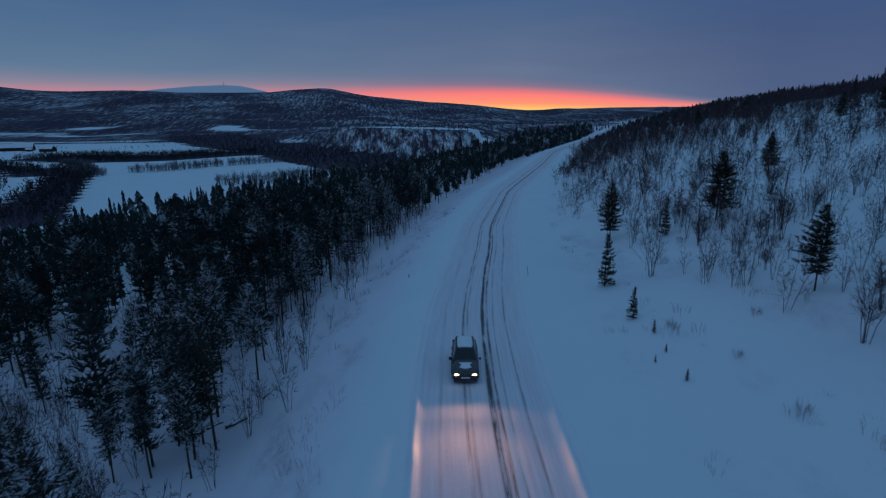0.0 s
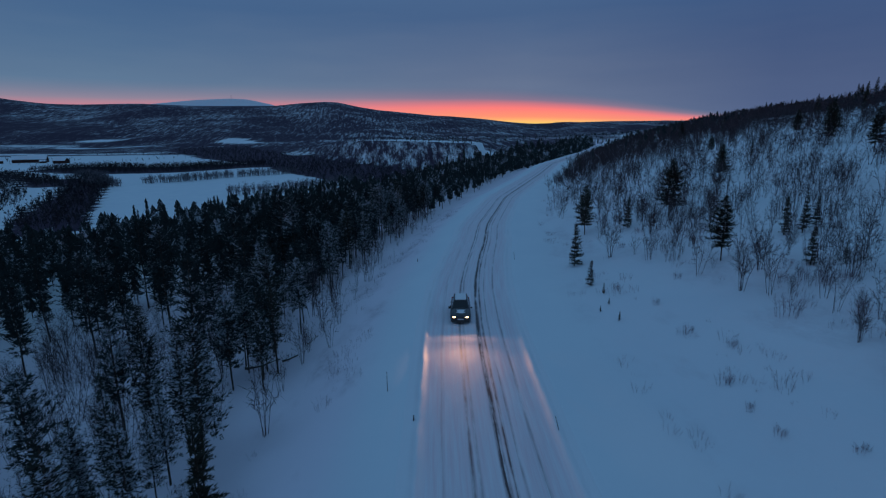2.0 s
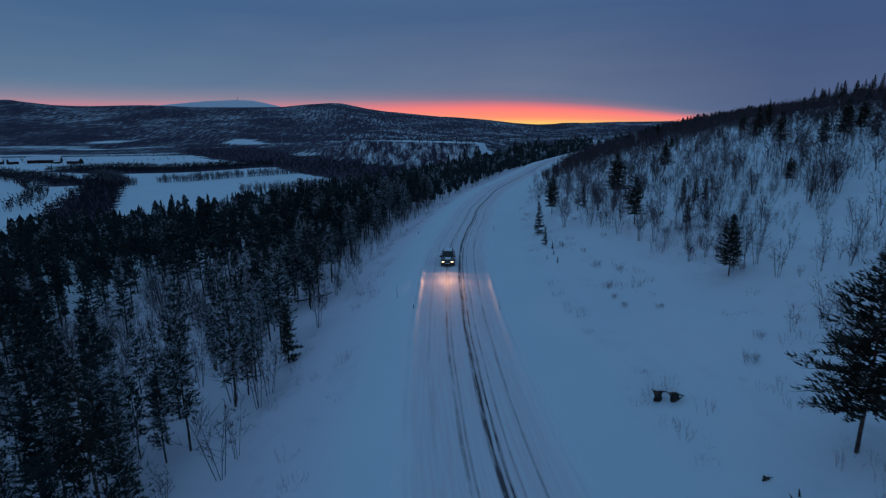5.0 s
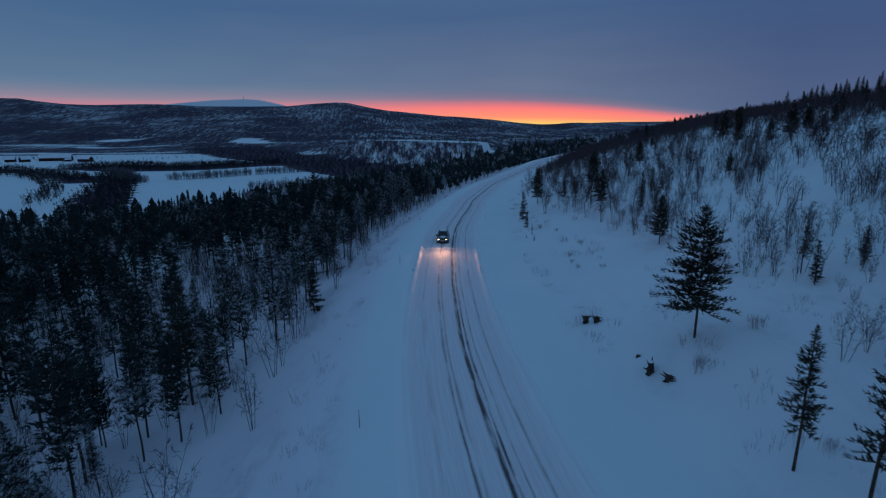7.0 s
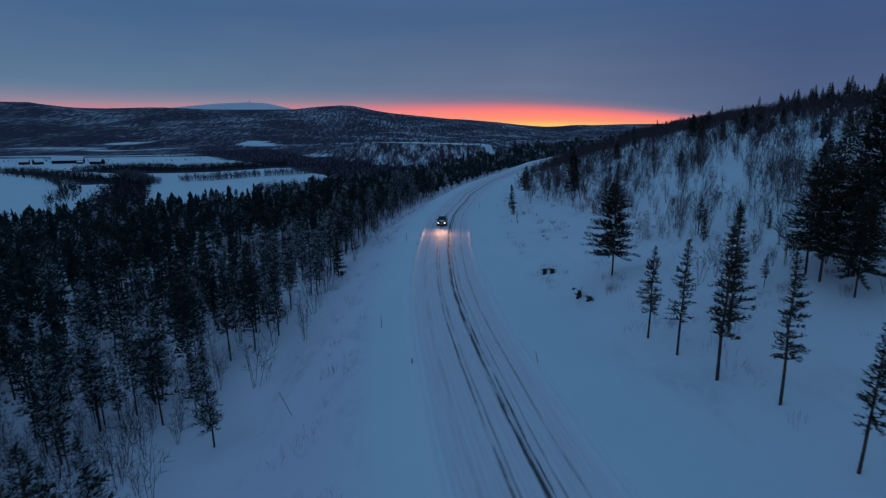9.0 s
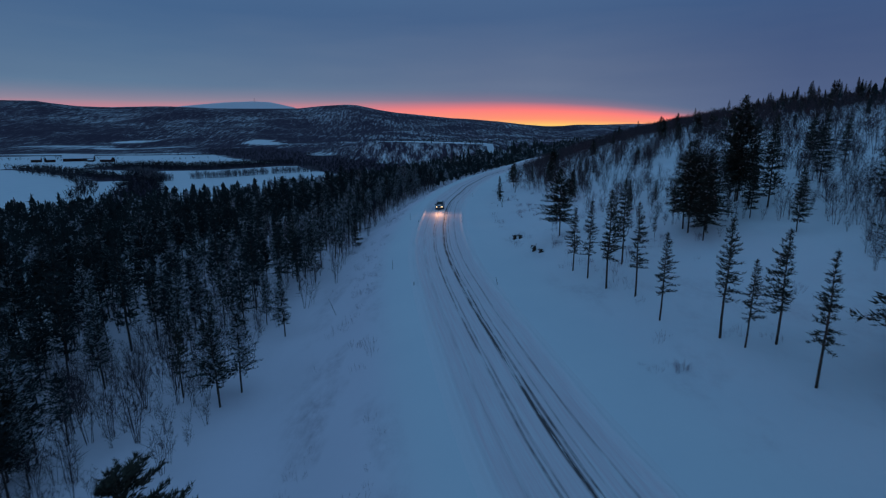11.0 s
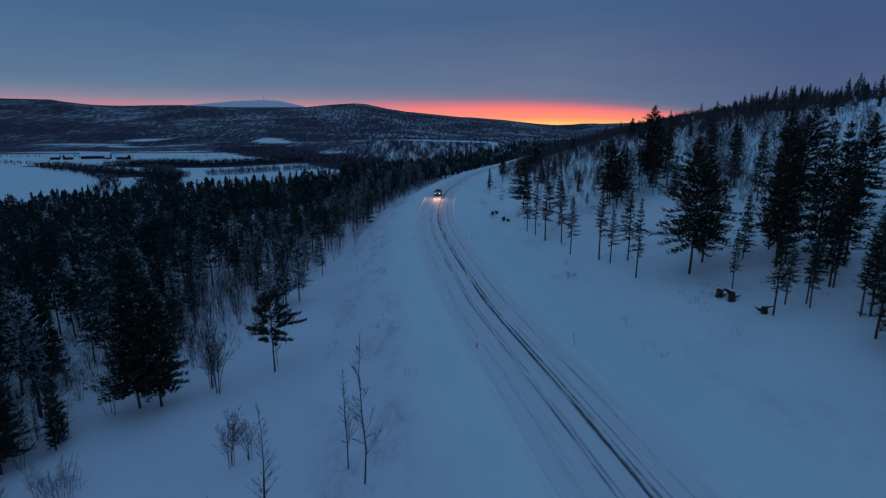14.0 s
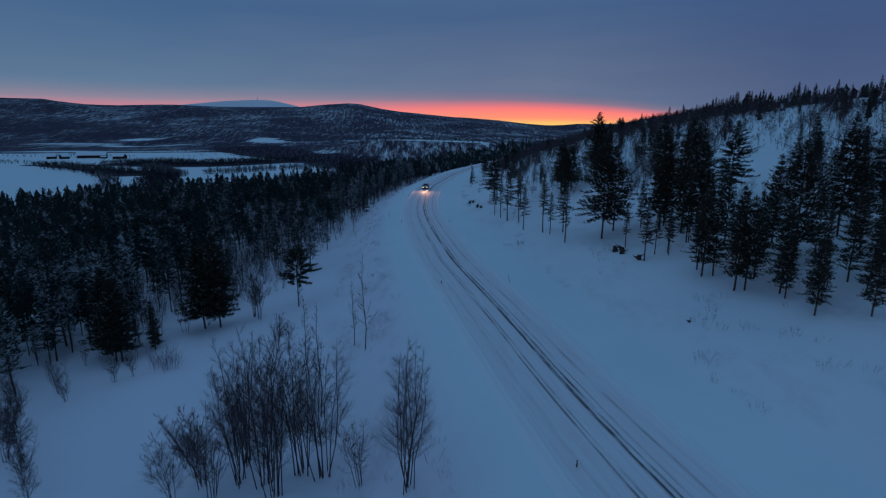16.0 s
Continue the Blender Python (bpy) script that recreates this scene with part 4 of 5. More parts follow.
wood = [(x, y, k * (1.0 + 0.35 * float(step(180, 260, y)) * (float(road_x(y)) - x < 75)) * (1.15 if x < float(road_x(y)) - 90 else 1.0), t, i) for x, y, k, t, i in wood]
stuff("forest", FAR, wood, (M_BARK, M_NEEDLE_FAR), "pine forest that falls away to the frozen river", "forest")


CLEARINGS = ((58, 57, 5), (56, 48, 5), (47, 43, 4), (53, 28, 5), (53, 10, 5), (57, 10, 4), (38, 0, 5), (34, 8, 5), (46, 15, 4), (90, 69, 5), (93, 91, 6), (106, 100, 6), (106, 125, 6), (68, 88, 5), (86, 140, 5), (58, 117, 4), (69, 79, 4), (35, 24, 3), (40, 34, 3))
OPEN_SLOPE = ((40, -60), (48, -49), (61, -29), (80, -9), (98, 6))


def off_line(x, y, pts):
    """Distance of a place from a polyline."""
    best = 1e9
    for (ax, ay), (bx, by) in zip(pts, pts[1:]):
        t = min(1.0, max(0.0, ((x - ax) * (bx - ax) + (y - ay) * (by - ay)) / ((bx - ax) ** 2 + (by - ay) ** 2)))
        best = min(best, math.hypot(x - ax - t * (bx - ax), y - ay - t * (by - ay)))
    return best


def bare_snow(x, y):
    """True on the open patches of the hillside."""
    return any(math.hypot(x - a, y - b) < r * 0.6 for a, b, r in CLEARINGS) or off_line(x, y, OPEN_SLOPE) < 5.0


def up_slope(d, x, y):
    start = float(np.interp(y, (-90, -60, -40, -20, 10, 30, 60, 120, 300), (40, 36, 31, 24, 23, 22, 16, 12, 11)))
    start += 4.5 * float(waves(np.array(x), np.array(y), 16, 79))
    if d < start or d > (118 if y > 60 else 100) or (bare_snow(x, y) and rnd.random() < 0.8):
        return False
    clump = (0.6 + 1.4 * float(waves(np.array(x), np.array(y), 9, 77))) * (0.8 + 0.9 * float(waves(np.array(x), np.array(y), 31, 76)))
    dense = 0.85 + 0.35 * float(step(50, 20, y)) * float(step(-55, -25, y)) + 0.5 * float(step(45, 80, d)) + 0.5 * float(step(70, 130, y))
    return rnd.random() < clump * dense + 0.22 + 0.25 * float(step(120, 180, y))


hill = scatter(150, (20, 130, -70, 170), lambda d, y: 1.7, lambda d, x, y: up_slope(d, x, y) and d < 75)
for x, y in hill:
    BIRCH.put(x, y, rnd.uniform(2.0, 4.8) if x - float(road_x(y)) > 36 or y > 20 else rnd.uniform(1.2, 2.8))
brush = spots_in(8600, (15, 225, -90, 235), lambda d, y: 0.65, up_slope, 0.32, 1.2, range(5))
brush = [(x, y, k * (0.85 if x - float(road_x(y)) < 33 and y < 20 else 1.0), t, i) for x, y, k, t, i in brush]
close = [w for w in brush if w[0] - float(road_x(w[1])) < 46 and w[1] < 58]
stuff("birch_scrub", BUSH, close, (M_BIRCH, M_BIRCH), "leafless birch scrub on the snowy hillside above the road", "scrub")
stuff("birch_scrub", BROOM, [w for w in brush if not (w[0] - float(road_x(w[1])) < 46 and w[1] < 58)], (M_BIRCH, M_BIRCH), "leafless birch scrub higher up the snowy hillside", "scrub")
belt = spots_in(2600, (60, 420, -160, 560), lambda d, y: 2.6, lambda d, x, y: 70 + 12 * float(waves(np.array(x), np.array(y), 40, 78)) < d < 200 and not bare_snow(x, y) and rnd.random() < (d - 60) / (45 if y > 60 else 80), 0.45, 1.0, range(5))
belt += spots_in(900, (20, 260, 120, 480), lambda d, y: 2.4, lambda d, x, y: 13 < d < 80 and rnd.random() < (y - 140 + d) / 160, 0.5, 1.0, range(5))
stuff("birch_scrub", THICK, belt, (M_SCRUB, M_SCRUB), "dense dark birch wood below the crest of the hill", "scrub")
crest = spots_in(2200, (30, 420, -140, 620), lambda d, y: 2.4, lambda d, x, y: (d > 88 and d < 190 and rnd.random() < (0.9 if y < 40 else 0.6)) or (d > 55 and d < 190 and y > 260) or (8 < d < 60 and y > 330) or (12 < d < 80 and y > 150 and rnd.random() < 0.8) or (d > 45 and y < -45 and d < 150 and not bare_snow(x, y)) or (58 < d < 100 and -60 < y < 60 and rnd.random() < 0.25 and not bare_snow(x, y)), 0.28, 0.62, range(5))
stuff("forest", FAR, crest, (M_BARK, M_NEEDLE_FAR), "dark conifers along the crest of the hill", "forest")
for x, y in scatter(48, (60, 170, -85, 110), lambda d, y: 2.6, lambda d, x, y: 74 < d < 104 and not bare_snow(x, y) and rnd.random() < (1.0 if y < 5 else 0.35)):
    GROVE.put(x, y, rnd.uniform(3.5, 6.5))
# the taller row that stands against the sky
for x, y in scatter(64, (90, 190, -40, 165), lambda d, y: 2.6, lambda d, x, y: 110 < d < 128 and float(waves(np.array(x), np.array(y), 13, 74)) > -0.35):
    GROVE.put(x, y, rnd.uniform(5.2, 8.4))
slope = scatter(30, (30, 140, -70, 190), lambda d, y: 5.0, lambda d, x, y: d > 34 and d < 110 and not bare_snow(x, y) and (y < -30 or rnd.random() < 0.35))
for x, y in slope:
    (GROVE if y < -20 or rnd.random() < 0.5 else FULL).put(x, y, rnd.uniform(4.0, 7.0) if y < -20 else rnd.uniform(3.5, 6.0))
grove = scatter(38, (28, 95, -95, -8), lambda d, y: 2.4, lambda d, x, y: d > float(np.interp(y, (-95, -70, -50, -30, -8), (24, 21, 25, 27, 32))) and d < (72 if y < -52 else 50) and not bare_snow(x, y))
for x, y in grove:
    GROVE.put(x, y, rnd.uniform(5.0, 9.0))


def in_thicket(x, y):
    return any(off_line(x, y, pts) < half for pts, half in THICKETS)


bushes = spots_in(2600, (-1000, 90, 290, 1700), lambda d, y: 5.0 if y < 900 else 8.0 if y < 1050 else 11.0, lambda d, x, y: in_thicket(x, y), 1.2, 2.4, range(5))
bushes += spots_in(1500, (-660, -190, 290, 910), lambda d, y: 3.6, lambda d, x, y: any(off_line(x, y, THICKETS[i][0]) < THICKETS[i][1] for i in (0, 2, 3, 4)), 1.4, 2.7, range(5))
stuff("willow_thicket", THICK, bushes, (M_SCRUB, M_SCRUB), "dark leafless thicket on the frozen flood plain", "thicket")
WAND = [broadleaf(370 + i, 7.0, stems=4, wide=0.25, branches=5, twigs=3, thick=1.6, fuzz=5.0, coarse=True, broom=1.6) for i in range(5)]
reeds = spots_in(640, (-420, -40, 390, 740), lambda d, y: 2.0, lambda d, x, y: any(off_line(x, y, pts) < half for pts, half in REEDS), 0.9, 1.6, range(5))
stuff("willow_thicket", WAND, reeds, (M_REED, M_REED), "grey willow strip on an island in the ice", "thicket")
upland = spots_in(1400, (-500, 620, 560, 1500), lambda d, y: 7.0, lambda d, x, y: x - float(np.interp(y, EDGE_Y, EDGE_X)) > (85 if rnd.random() < 0.9 else -5) and rnd.random() < 0.7 + 0.3 * float(waves(np.array(x), np.array(y), 260, 15)), 0.35, 0.75)
stuff("forest", FAR, upland, (M_BARK, M_NEEDLE_FAR), "scattered conifers on the upland above the river bluff", "forest")

# low shrubs that poke out of the open snow
for x, y in scatter(34, (12, 40, -30, 60), lambda d, y: 1.5, lambda d, x, y: 12 < d < 27 and float(waves(np.array(x), np.array(y), 14, 35)) > 0.05):
    SHRUB.put(x, y, rnd.uniform(0.45, 1.0))

# withered grass and seedlings along the verges
GRASS = [broadleaf(380 + i, 0.8, stems=9, wide=0.5, branches=2, twigs=3, thick=0.2, coarse=True, broom=1.8, foot=0.6, fuzz=1.5) for i in range(4)]
verge = spots_in(640, (-30, 45, -100, 110), lambda d, y: 0.45, lambda d, x, y: (-14.5 < d < -8.5 or 9.5 < d < 24) and float(waves(np.array(x), np.array(y * 0.5), 8, 31)) > (0.18 if d < 0 else 0.34), 0.25, 1.0)
stuff("dry_grass", GRASS, verge, (M_WEED, M_WEED), "withered grass and seedlings sticking out of the snow", "grass")
floor_birch = spots_in(420, (-60, 40, -75, 110), lambda d, y: 1.3, lambda d, x, y: -46 < d < -forest_edge(y) + 3 and ((opening(x, y) and rnd.random() < 0.6) or (thinned(x, y) and rnd.random() < 0.22) or rnd.random() < 0.2), 0.6, 1.5, range(5))
floor_birch += spots_in(110, (-36, -14, -64, -12), lambda d, y: 0.9, lambda d, x, y: ((x + 25) / 9) ** 2 + ((y + 39) / 22) ** 2 < 1, 0.4, 1.1, range(5))
floor_birch += spots_in(150, (-44, -14, 6, 46), lambda d, y: 1.0, lambda d, x, y: ((x + 29) / 13) ** 2 + ((y - 26) / 18) ** 2 < 1 and -d > forest_edge(y) + 1, 0.5, 1.2, range(5))
stuff("birch_scrub", BUSH, floor_birch, (M_BIRCH, M_BIRCH), "leafless birches between the forest pines", "scrub")


# ---- far buildings ----
M_BARN = bark("barn_boards", (0.035, 0.018, 0.016), (0.08, 0.04, 0.035), 0.8)


def farm_house(x, y, length, depth, wall, ridge, turn, label):
    z = float(land(x, y)) - 0.3
    ob = tagged(new("farm_house"), label, "house", "farm on the flood plain")
    ob.matrix_basis = pose(x, y, z, 0, 0, turn)
    a, b = length / 2, depth / 2
    bm = bmesh.new()
    ring = [(-b, 0), (b, 0), (b, wall), (0, ridge - 0.3), (-b, wall)]
    ends = [[bm.verts.new((sx * a, p, q)) for p, q in ring] for sx in (-1, 1)]
    bm.faces.new(ends[0])
    bm.faces.new(ends[1])
    for i in range(5):
        bm.faces.new((ends[0][i], ends[0][(i + 1) % 5], ends[1][(i + 1) % 5], ends[1][i]))
    part("wall", bm, M_BARN, ob)
    for sy in (-1, 1):
        bm = bmesh.new()
        e, t = 0.8, 0.5
        low, top = (sy * (b + e), wall - e * (ridge - wall) / b), (0, ridge)
        pts = [(low[0], low[1]), top, (top[0], top[1] + t), (low[0], low[1] + t)]
        rows = [[bm.verts.new((sx * (a + e), p, q)) for p, q in pts] for sx in (-1, 1)]
        bm.faces.new(rows[0])
        bm.faces.new(rows[1])
        for i in range(4):
            bm.faces.new((rows[0][i], rows[0][(i + 1) % 4], rows[1][(i + 1) % 4], rows[1][i]))
        part("roof", bm, M_SNOW, ob, "snow-covered roof slope")
    return ob


for x, y, ln, dp, wl, rd, turn, label in (
    (-714, 1052, 24, 13, 7, 13, 25, "dark red barn with a snowy roof on the plain"), (-686, 1058, 30, 14, 7, 14, 15, "long dark barn with a snowy roof on the plain"),
    (-617, 1012, 24, 12, 6, 11, -10, "low dark barn with a snowy roof by the thicket"), (-767, 1030, 16, 11, 6, 12, 20, "small farmhouse with a snowy roof on the plain"),
    (-738, 1026, 15, 11, 6, 12, 60, "small farmhouse with a snowy roof on the plain"), (-660, 1030, 9, 7, 4, 6, 10, "small shed with a snowy roof by the barns")):
    farm_house(x, y, ln, dp, wl, rd, turn, label)


def mast(x, y, h):
    ob = tagged(new("radio_mast"), "thin radio mast on the bare white fell", "mast")
    z = float(land(x, y))
    v, f = tube([(0, 0, -2), (0, 0, h * 0.6), (0, 0, h)], np.array([1.3, 0.9, 0.4]), 6)
    c = new("pole", mesh_of("pole", v, f, (M_BARK,)))
    c.parent = ob
    v, f = tube([(0, 0, h * 0.10), (0, 0, h * 0.16)], np.array([2.4, 2.4]), 8)
    c = new("platform", mesh_of("platform", v, f, (M_BARK,)))
    c.parent = ob
    ob.matrix_basis = pose(x, y, z, 0, 0, 0)


mast(-0.292 * 4420, 4370, 30)


# ---- the car ----
def paint(name, base, rough=0.35, metal=0.0, coat=0.0, dirt=0.0):
    m = Mat(name, base, rough, metal)
    m.p.inputs["Coat Weight"].default_value = coat
    n = m.noise(m.coords(), 7.0, 4)
    m.colour(m.mix(m.math("MULTIPLY", m.ramp(n, ((0.4, 0), (0.7, 1))), dirt), base, (0.30, 0.29, 0.29)))
    return m.m


def glow(name, colour, strength):
    m = Mat(name, (0.9, 0.9, 0.85), 0.2)
    m.p.inputs["Emission Color"].default_value = (*colour, 1)
    m.p.inputs["Emission Strength"].default_value = strength
    return m.m


def plain_snow():
    m = Mat("settled_snow", SNOW, 0.7)
    n = m.noise(m.coords(), 9.0, 5)
    m.colour(m.mix(n, (0.70, 0.74, 0.79), (0.88, 0.90, 0.92)))
    m.bump(n, 0.5, 0.03)
    return m.m


M_PAINT = paint("dark_car_paint", (0.022, 0.023, 0.028), 0.3, 0.3, 0.6, 0.2)
M_GLASS = paint("dark_car_glass", (0.012, 0.014, 0.017), 0.06)
M_RUBBER = paint("black_rubber", (0.02, 0.02, 0.02), 0.8, dirt=0.3)
M_METAL = paint("dull_alloy", (0.35, 0.35, 0.36), 0.4, 0.8, dirt=0.3)
M_TRIM = paint("black_plastic", (0.025, 0.025, 0.027), 0.6, dirt=0.2)
M_LAMP = glow("headlamp_glow", (1.0, 0.66, 0.30), 4.0)
M_PLATE = paint("plate_white", (0.7, 0.7, 0.7), 0.5, dirt=0.3)
M_RED = paint("tail_lamp_red", (0.35, 0.02, 0.02), 0.25)
M_CAKED = plain_snow()


def loft(rings):
    """A closed skin over rings of equal length."""
    bm = bmesh.new()
    vs = [[bm.verts.new(p) for p in ring] for ring in rings]
    n = len(rings[0])
    for a, b in zip(vs, vs[1:]):
        for i in range(n):
            bm.faces.new((a[i], a[(i + 1) % n], b[(i + 1) % n], b[i]))
    bm.faces.new(vs[0])
    bm.faces.new(vs[-1])
    return bm


def block(x0, x1, y0, y1, z0, z1, bevel=0.02, segments=2):
    bm = bmesh.new()
    bmesh.ops.create_cube(bm, size=1.0)
    for v in bm.verts:
        v.co = Vector(((x0 + x1) / 2 + v.co.x * (x1 - x0), (y0 + y1) / 2 + v.co.y * (y1 - y0), (z0 + z1) / 2 + v.co.z * (z1 - z0)))
    if bevel:
        bmesh.ops.bevel(bm, geom=list(bm.edges), offset=bevel, segments=segments, affect="EDGES", profile=0.6)
    return bm


def quad(points, thick):
    """A thin panel: a quadrilateral with thickness towards its normal."""
    a, b, c, d = (Vector(p) for p in points)
    n = (b - a).cross(d - a).normalized() * thick
    return loft([[a, b, c, d], [a + n, b + n, c + n, d + n]])


def wheel_mesh(radius, width, inner):
    """A ring round the x axis, with rounded shoulders."""
    bm = bmesh.new()
    prof = [(inner, -width * 0.42), (radius * 0.93, -width * 0.5), (radius, -width * 0.32), (radius, width * 0.32), (radius * 0.93, width * 0.5), (inner, width * 0.42)]
    n = 20
    vs = [[bm.verts.new((w, r * math.cos(k * 2 * math.pi / n), r * math.sin(k * 2 * math.pi / n))) for r, w in prof] for k in range(n)]
    for k in range(n):
        a, b = vs[k], vs[(k + 1) % n]
        for i in range(len(prof)):
            j = (i + 1) % len(prof)
            bm.faces.new((a[i], a[j], b[j], b[i]))
    return bm


def rim_mesh(radius, width):
    bm = bmesh.new()
    bmesh.ops.create_cone(bm, cap_ends=True, segments=20, radius1=radius, radius2=radius * 0.9, depth=width * 0.6)
    for k in range(5):
        a = k * 2 * math.pi / 5
        g = bmesh.ops.create_cube(bm, size=1.0)
        for v in g["verts"]:
            x, y, z = v.co.x * 0.06, v.co.y * radius * 0.8 + radius * 0.45, v.co.z * 0.04 + width * 0.32
            v.co = Vector((x * math.cos(a) - y * math.sin(a), x * math.sin(a) + y * math.cos(a), z))
    bmesh.ops.rotate(bm, verts=bm.verts, cent=(0, 0, 0), matrix=Matrix.Rotation(math.pi / 2, 3, "Y"))
    return bm


def build_car(m):
    """A dark estate car; its nose points to -y of its own axes."""
    car = tagged(new("car"), "dark estate car with snowy roof and lit headlights on the road", "car")
    car.matrix_basis = m
    # lower body: stations from nose to tail (y, half width, sill height, shoulder height, top height)
    stations = [(-2.16, 0.60, 0.34, 0.52, 0.60), (-2.10, 0.76, 0.25, 0.62, 0.72), (-1.85, 0.84, 0.20, 0.70, 0.80), (-1.2, 0.865, 0.19, 0.76, 0.90), (-0.75, 0.87, 0.19, 0.82, 0.97), (0.0, 0.87, 0.19, 0.86, 0.95), (1.0, 0.87, 0.19, 0.88, 0.96), (1.9, 0.85, 0.21, 0.90, 0.98), (2.12, 0.80, 0.28, 0.88, 0.96), (2.18, 0.68, 0.36, 0.82, 0.90)]
    rings = []
    for y, w, z0, z1, z2 in stations:
        half = [(w * 0.86, z0), (w * 0.97, z0 + 0.10), (w, (z0 + z1) / 2), (w * 0.985, z1), (w * 0.90, z2 - 0.035), (w * 0.70, z2), (w * 0.30, z2 + 0.025)]
        rings.append([(x, y, z) for x, z in half] + [(-x, y, z) for x, z in reversed(half)])
    body = part("body", loft(rings), M_PAINT, car, "dark grey paint with road dirt", smooth=True)
    # glasshouse between belt line and roof
    belt, roof = (-0.82, 2.05, 0.76, 0.94), (-0.02, 1.80, 0.575, 1.44)

    def corner(t, front, right):
        y = belt[0 if front else 1] + t * (roof[0 if front else 1] - belt[0 if front else 1])
        x = (belt[2] + t * (roof[2] - belt[2])) * (1 if right else -1)
        return Vector((x, y, belt[3] + t * (roof[3] - belt[3])))

    cabin = [[corner(t, True, False), corner(t, True, True), corner(t, False, True), corner(t, False, False)] for t in (0, 1)]
    part("cabin", loft(cabin), M_TRIM, car)
    fl, fr, br, bl = 0, 1, 2, 3

    def pane(name, i, j, a, b, lo, hi, label=""):
        p, q = cabin[0][i].lerp(cabin[0][j], a), cabin[0][i].lerp(cabin[0][j], b)
        r, s = cabin[1][i].lerp(cabin[1][j], a), cabin[1][i].lerp(cabin[1][j], b)
        pts = [p.lerp(r, lo), q.lerp(s, lo), q.lerp(s, hi), p.lerp(r, hi)]
        part(name, quad(pts, 0.012), M_GLASS, car, label)

    pane("windscreen", fl, fr, 0.06, 0.94, 0.06, 0.94, "dark sloping windscreen")
    pane("rear_window", br, bl, 0.10, 0.90, 0.12, 0.90)
    for i, j, cuts in ((fr, br, ((0.05, 0.36), (0.39, 0.67), (0.70, 0.94))), (bl, fl, ((0.06, 0.30), (0.33, 0.61), (0.64, 0.95)))):
        for a, b in cuts:
            pane("side_window", i, j, a, b, 0.08, 0.90)
    for i, j in ((fl, 0), (fr, 1)):
        a, b = cabin[0][i], cabin[1][i]
        s = 1 if j else -1
        part("windscreen_pillar", quad([a, a + Vector((-0.06 * s, -0.012, 0)), b + Vector((-0.06 * s, -0.012, 0)), b], 0.03), M_PAINT, car)
    roof_rings = []
    for y, w, z in ((-0.10, 0.53, 1.435), (0.05, 0.575, 1.475), (0.8, 0.585, 1.50), (1.6, 0.575, 1.485), (1.86, 0.54, 1.44)):
        roof_rings.append([(-w, y, z - 0.05), (-w * 0.96, y, z), (0, y, z + 0.025), (w * 0.96, y, z), (w, y, z - 0.05)])
    part("roof", loft(roof_rings), M_PAINT, car, smooth=True)
    snow_rings = []
    for y, w, z, h in ((0.02, 0.46, 1.475, 0.015), (0.20, 0.52, 1.49, 0.05), (0.8, 0.53, 1.505, 0.06), (1.5, 0.52, 1.495, 0.055), (1.80, 0.45, 1.46, 0.015)):
        snow_rings.append([(-w, y, z - 0.02), (-w * 0.9, y, z + h), (-w * 0.3, y, z + h * 1.3 + 0.02), (w * 0.35, y, z + h * 1.1 + 0.02), (w * 0.9, y, z + h), (w, y, z - 0.02)])
    part("roof_snow", loft(snow_rings), M_CAKED, car, "layer of snow on the roof", smooth=True)
    for sx in (-1, 1):
        bm = bmesh.new()
        path = [(0.10, 1.47), (0.18, 1.535), (0.9, 1.56), (1.6, 1.535), (1.72, 1.46)]
        rail = loft([[(sx * 0.55 + dx, y, z + dz) for dx, dz in ((-0.016, -0.014), (0.016, -0.014), (0.016, 0.014), (-0.016, 0.014))] for y, z in path])
        bm.free()
        part("roof_rail", rail, M_TRIM, car, "black roof rail")
        arm = part("mirror", block(sx * 0.86, sx * 1.02, -0.66, -0.56, 0.92, 1.05, 0.03), M_TRIM, car)
        part("mirror_glass", block(sx * 0.88, sx * 1.00, -0.558, -0.552, 0.935, 1.035, 0), M_GLASS, arm)
        lamp = loft([[(sx * (0.54 + 0.155 * c), y, 0.645 + 0.07 * s_ + 0.03 * (0.52 + 0.2 * c - 0.5)) for c, s_ in ((math.cos(a), math.sin(a)) for a in np.linspace(0, 2 * math.pi, 15)[:-1])] for y in (-2.02, -2.125, -2.15)])
        part("headlight", lamp, M_LAMP, car, "glowing warm headlight")
        part("fog_lamp", block(sx * 0.52, sx * 0.68, -2.17, -2.10, 0.35, 0.41, 0.02), M_TRIM, car)
        part("tail_light", block(sx * 0.66, sx * 0.80, 2.06, 2.17, 0.72, 1.02, 0.02), M_RED, car)
        part("door_handle", block(sx * 0.862, sx * 0.89, 0.30, 0.48, 0.80, 0.83, 0.01), M_TRIM, car)
        part("door_handle", block(sx * 0.862, sx * 0.89, 1.15, 1.33, 0.82, 0.85, 0.01), M_TRIM, car)
        part("side_sill", block(sx * 0.80, sx * 0.885, -1.0, 1.0, 0.17, 0.26, 0.02), M_TRIM, car)
        for y in (-1.32, 1.30):
            w = part("wheel", wheel_mesh(0.315, 0.20, 0.20), M_RUBBER, car, "black winter tyre")
            w.location = (sx * 0.76, y, 0.31)
            r = part("rim", rim_mesh(0.205, 0.16), M_METAL, w, "dirty alloy rim")
            if sx < 0:
                r.rotation_euler = (0, 0, math.pi)
    part("grille", block(-0.36, 0.36, -2.175, -2.11, 0.52, 0.64, 0.015), M_TRIM, car, "black grille")
    part("bumper", block(-0.74, 0.74, -2.185, -2.02, 0.19, 0.36, 0.04), M_TRIM, car, "black lower front bumper")
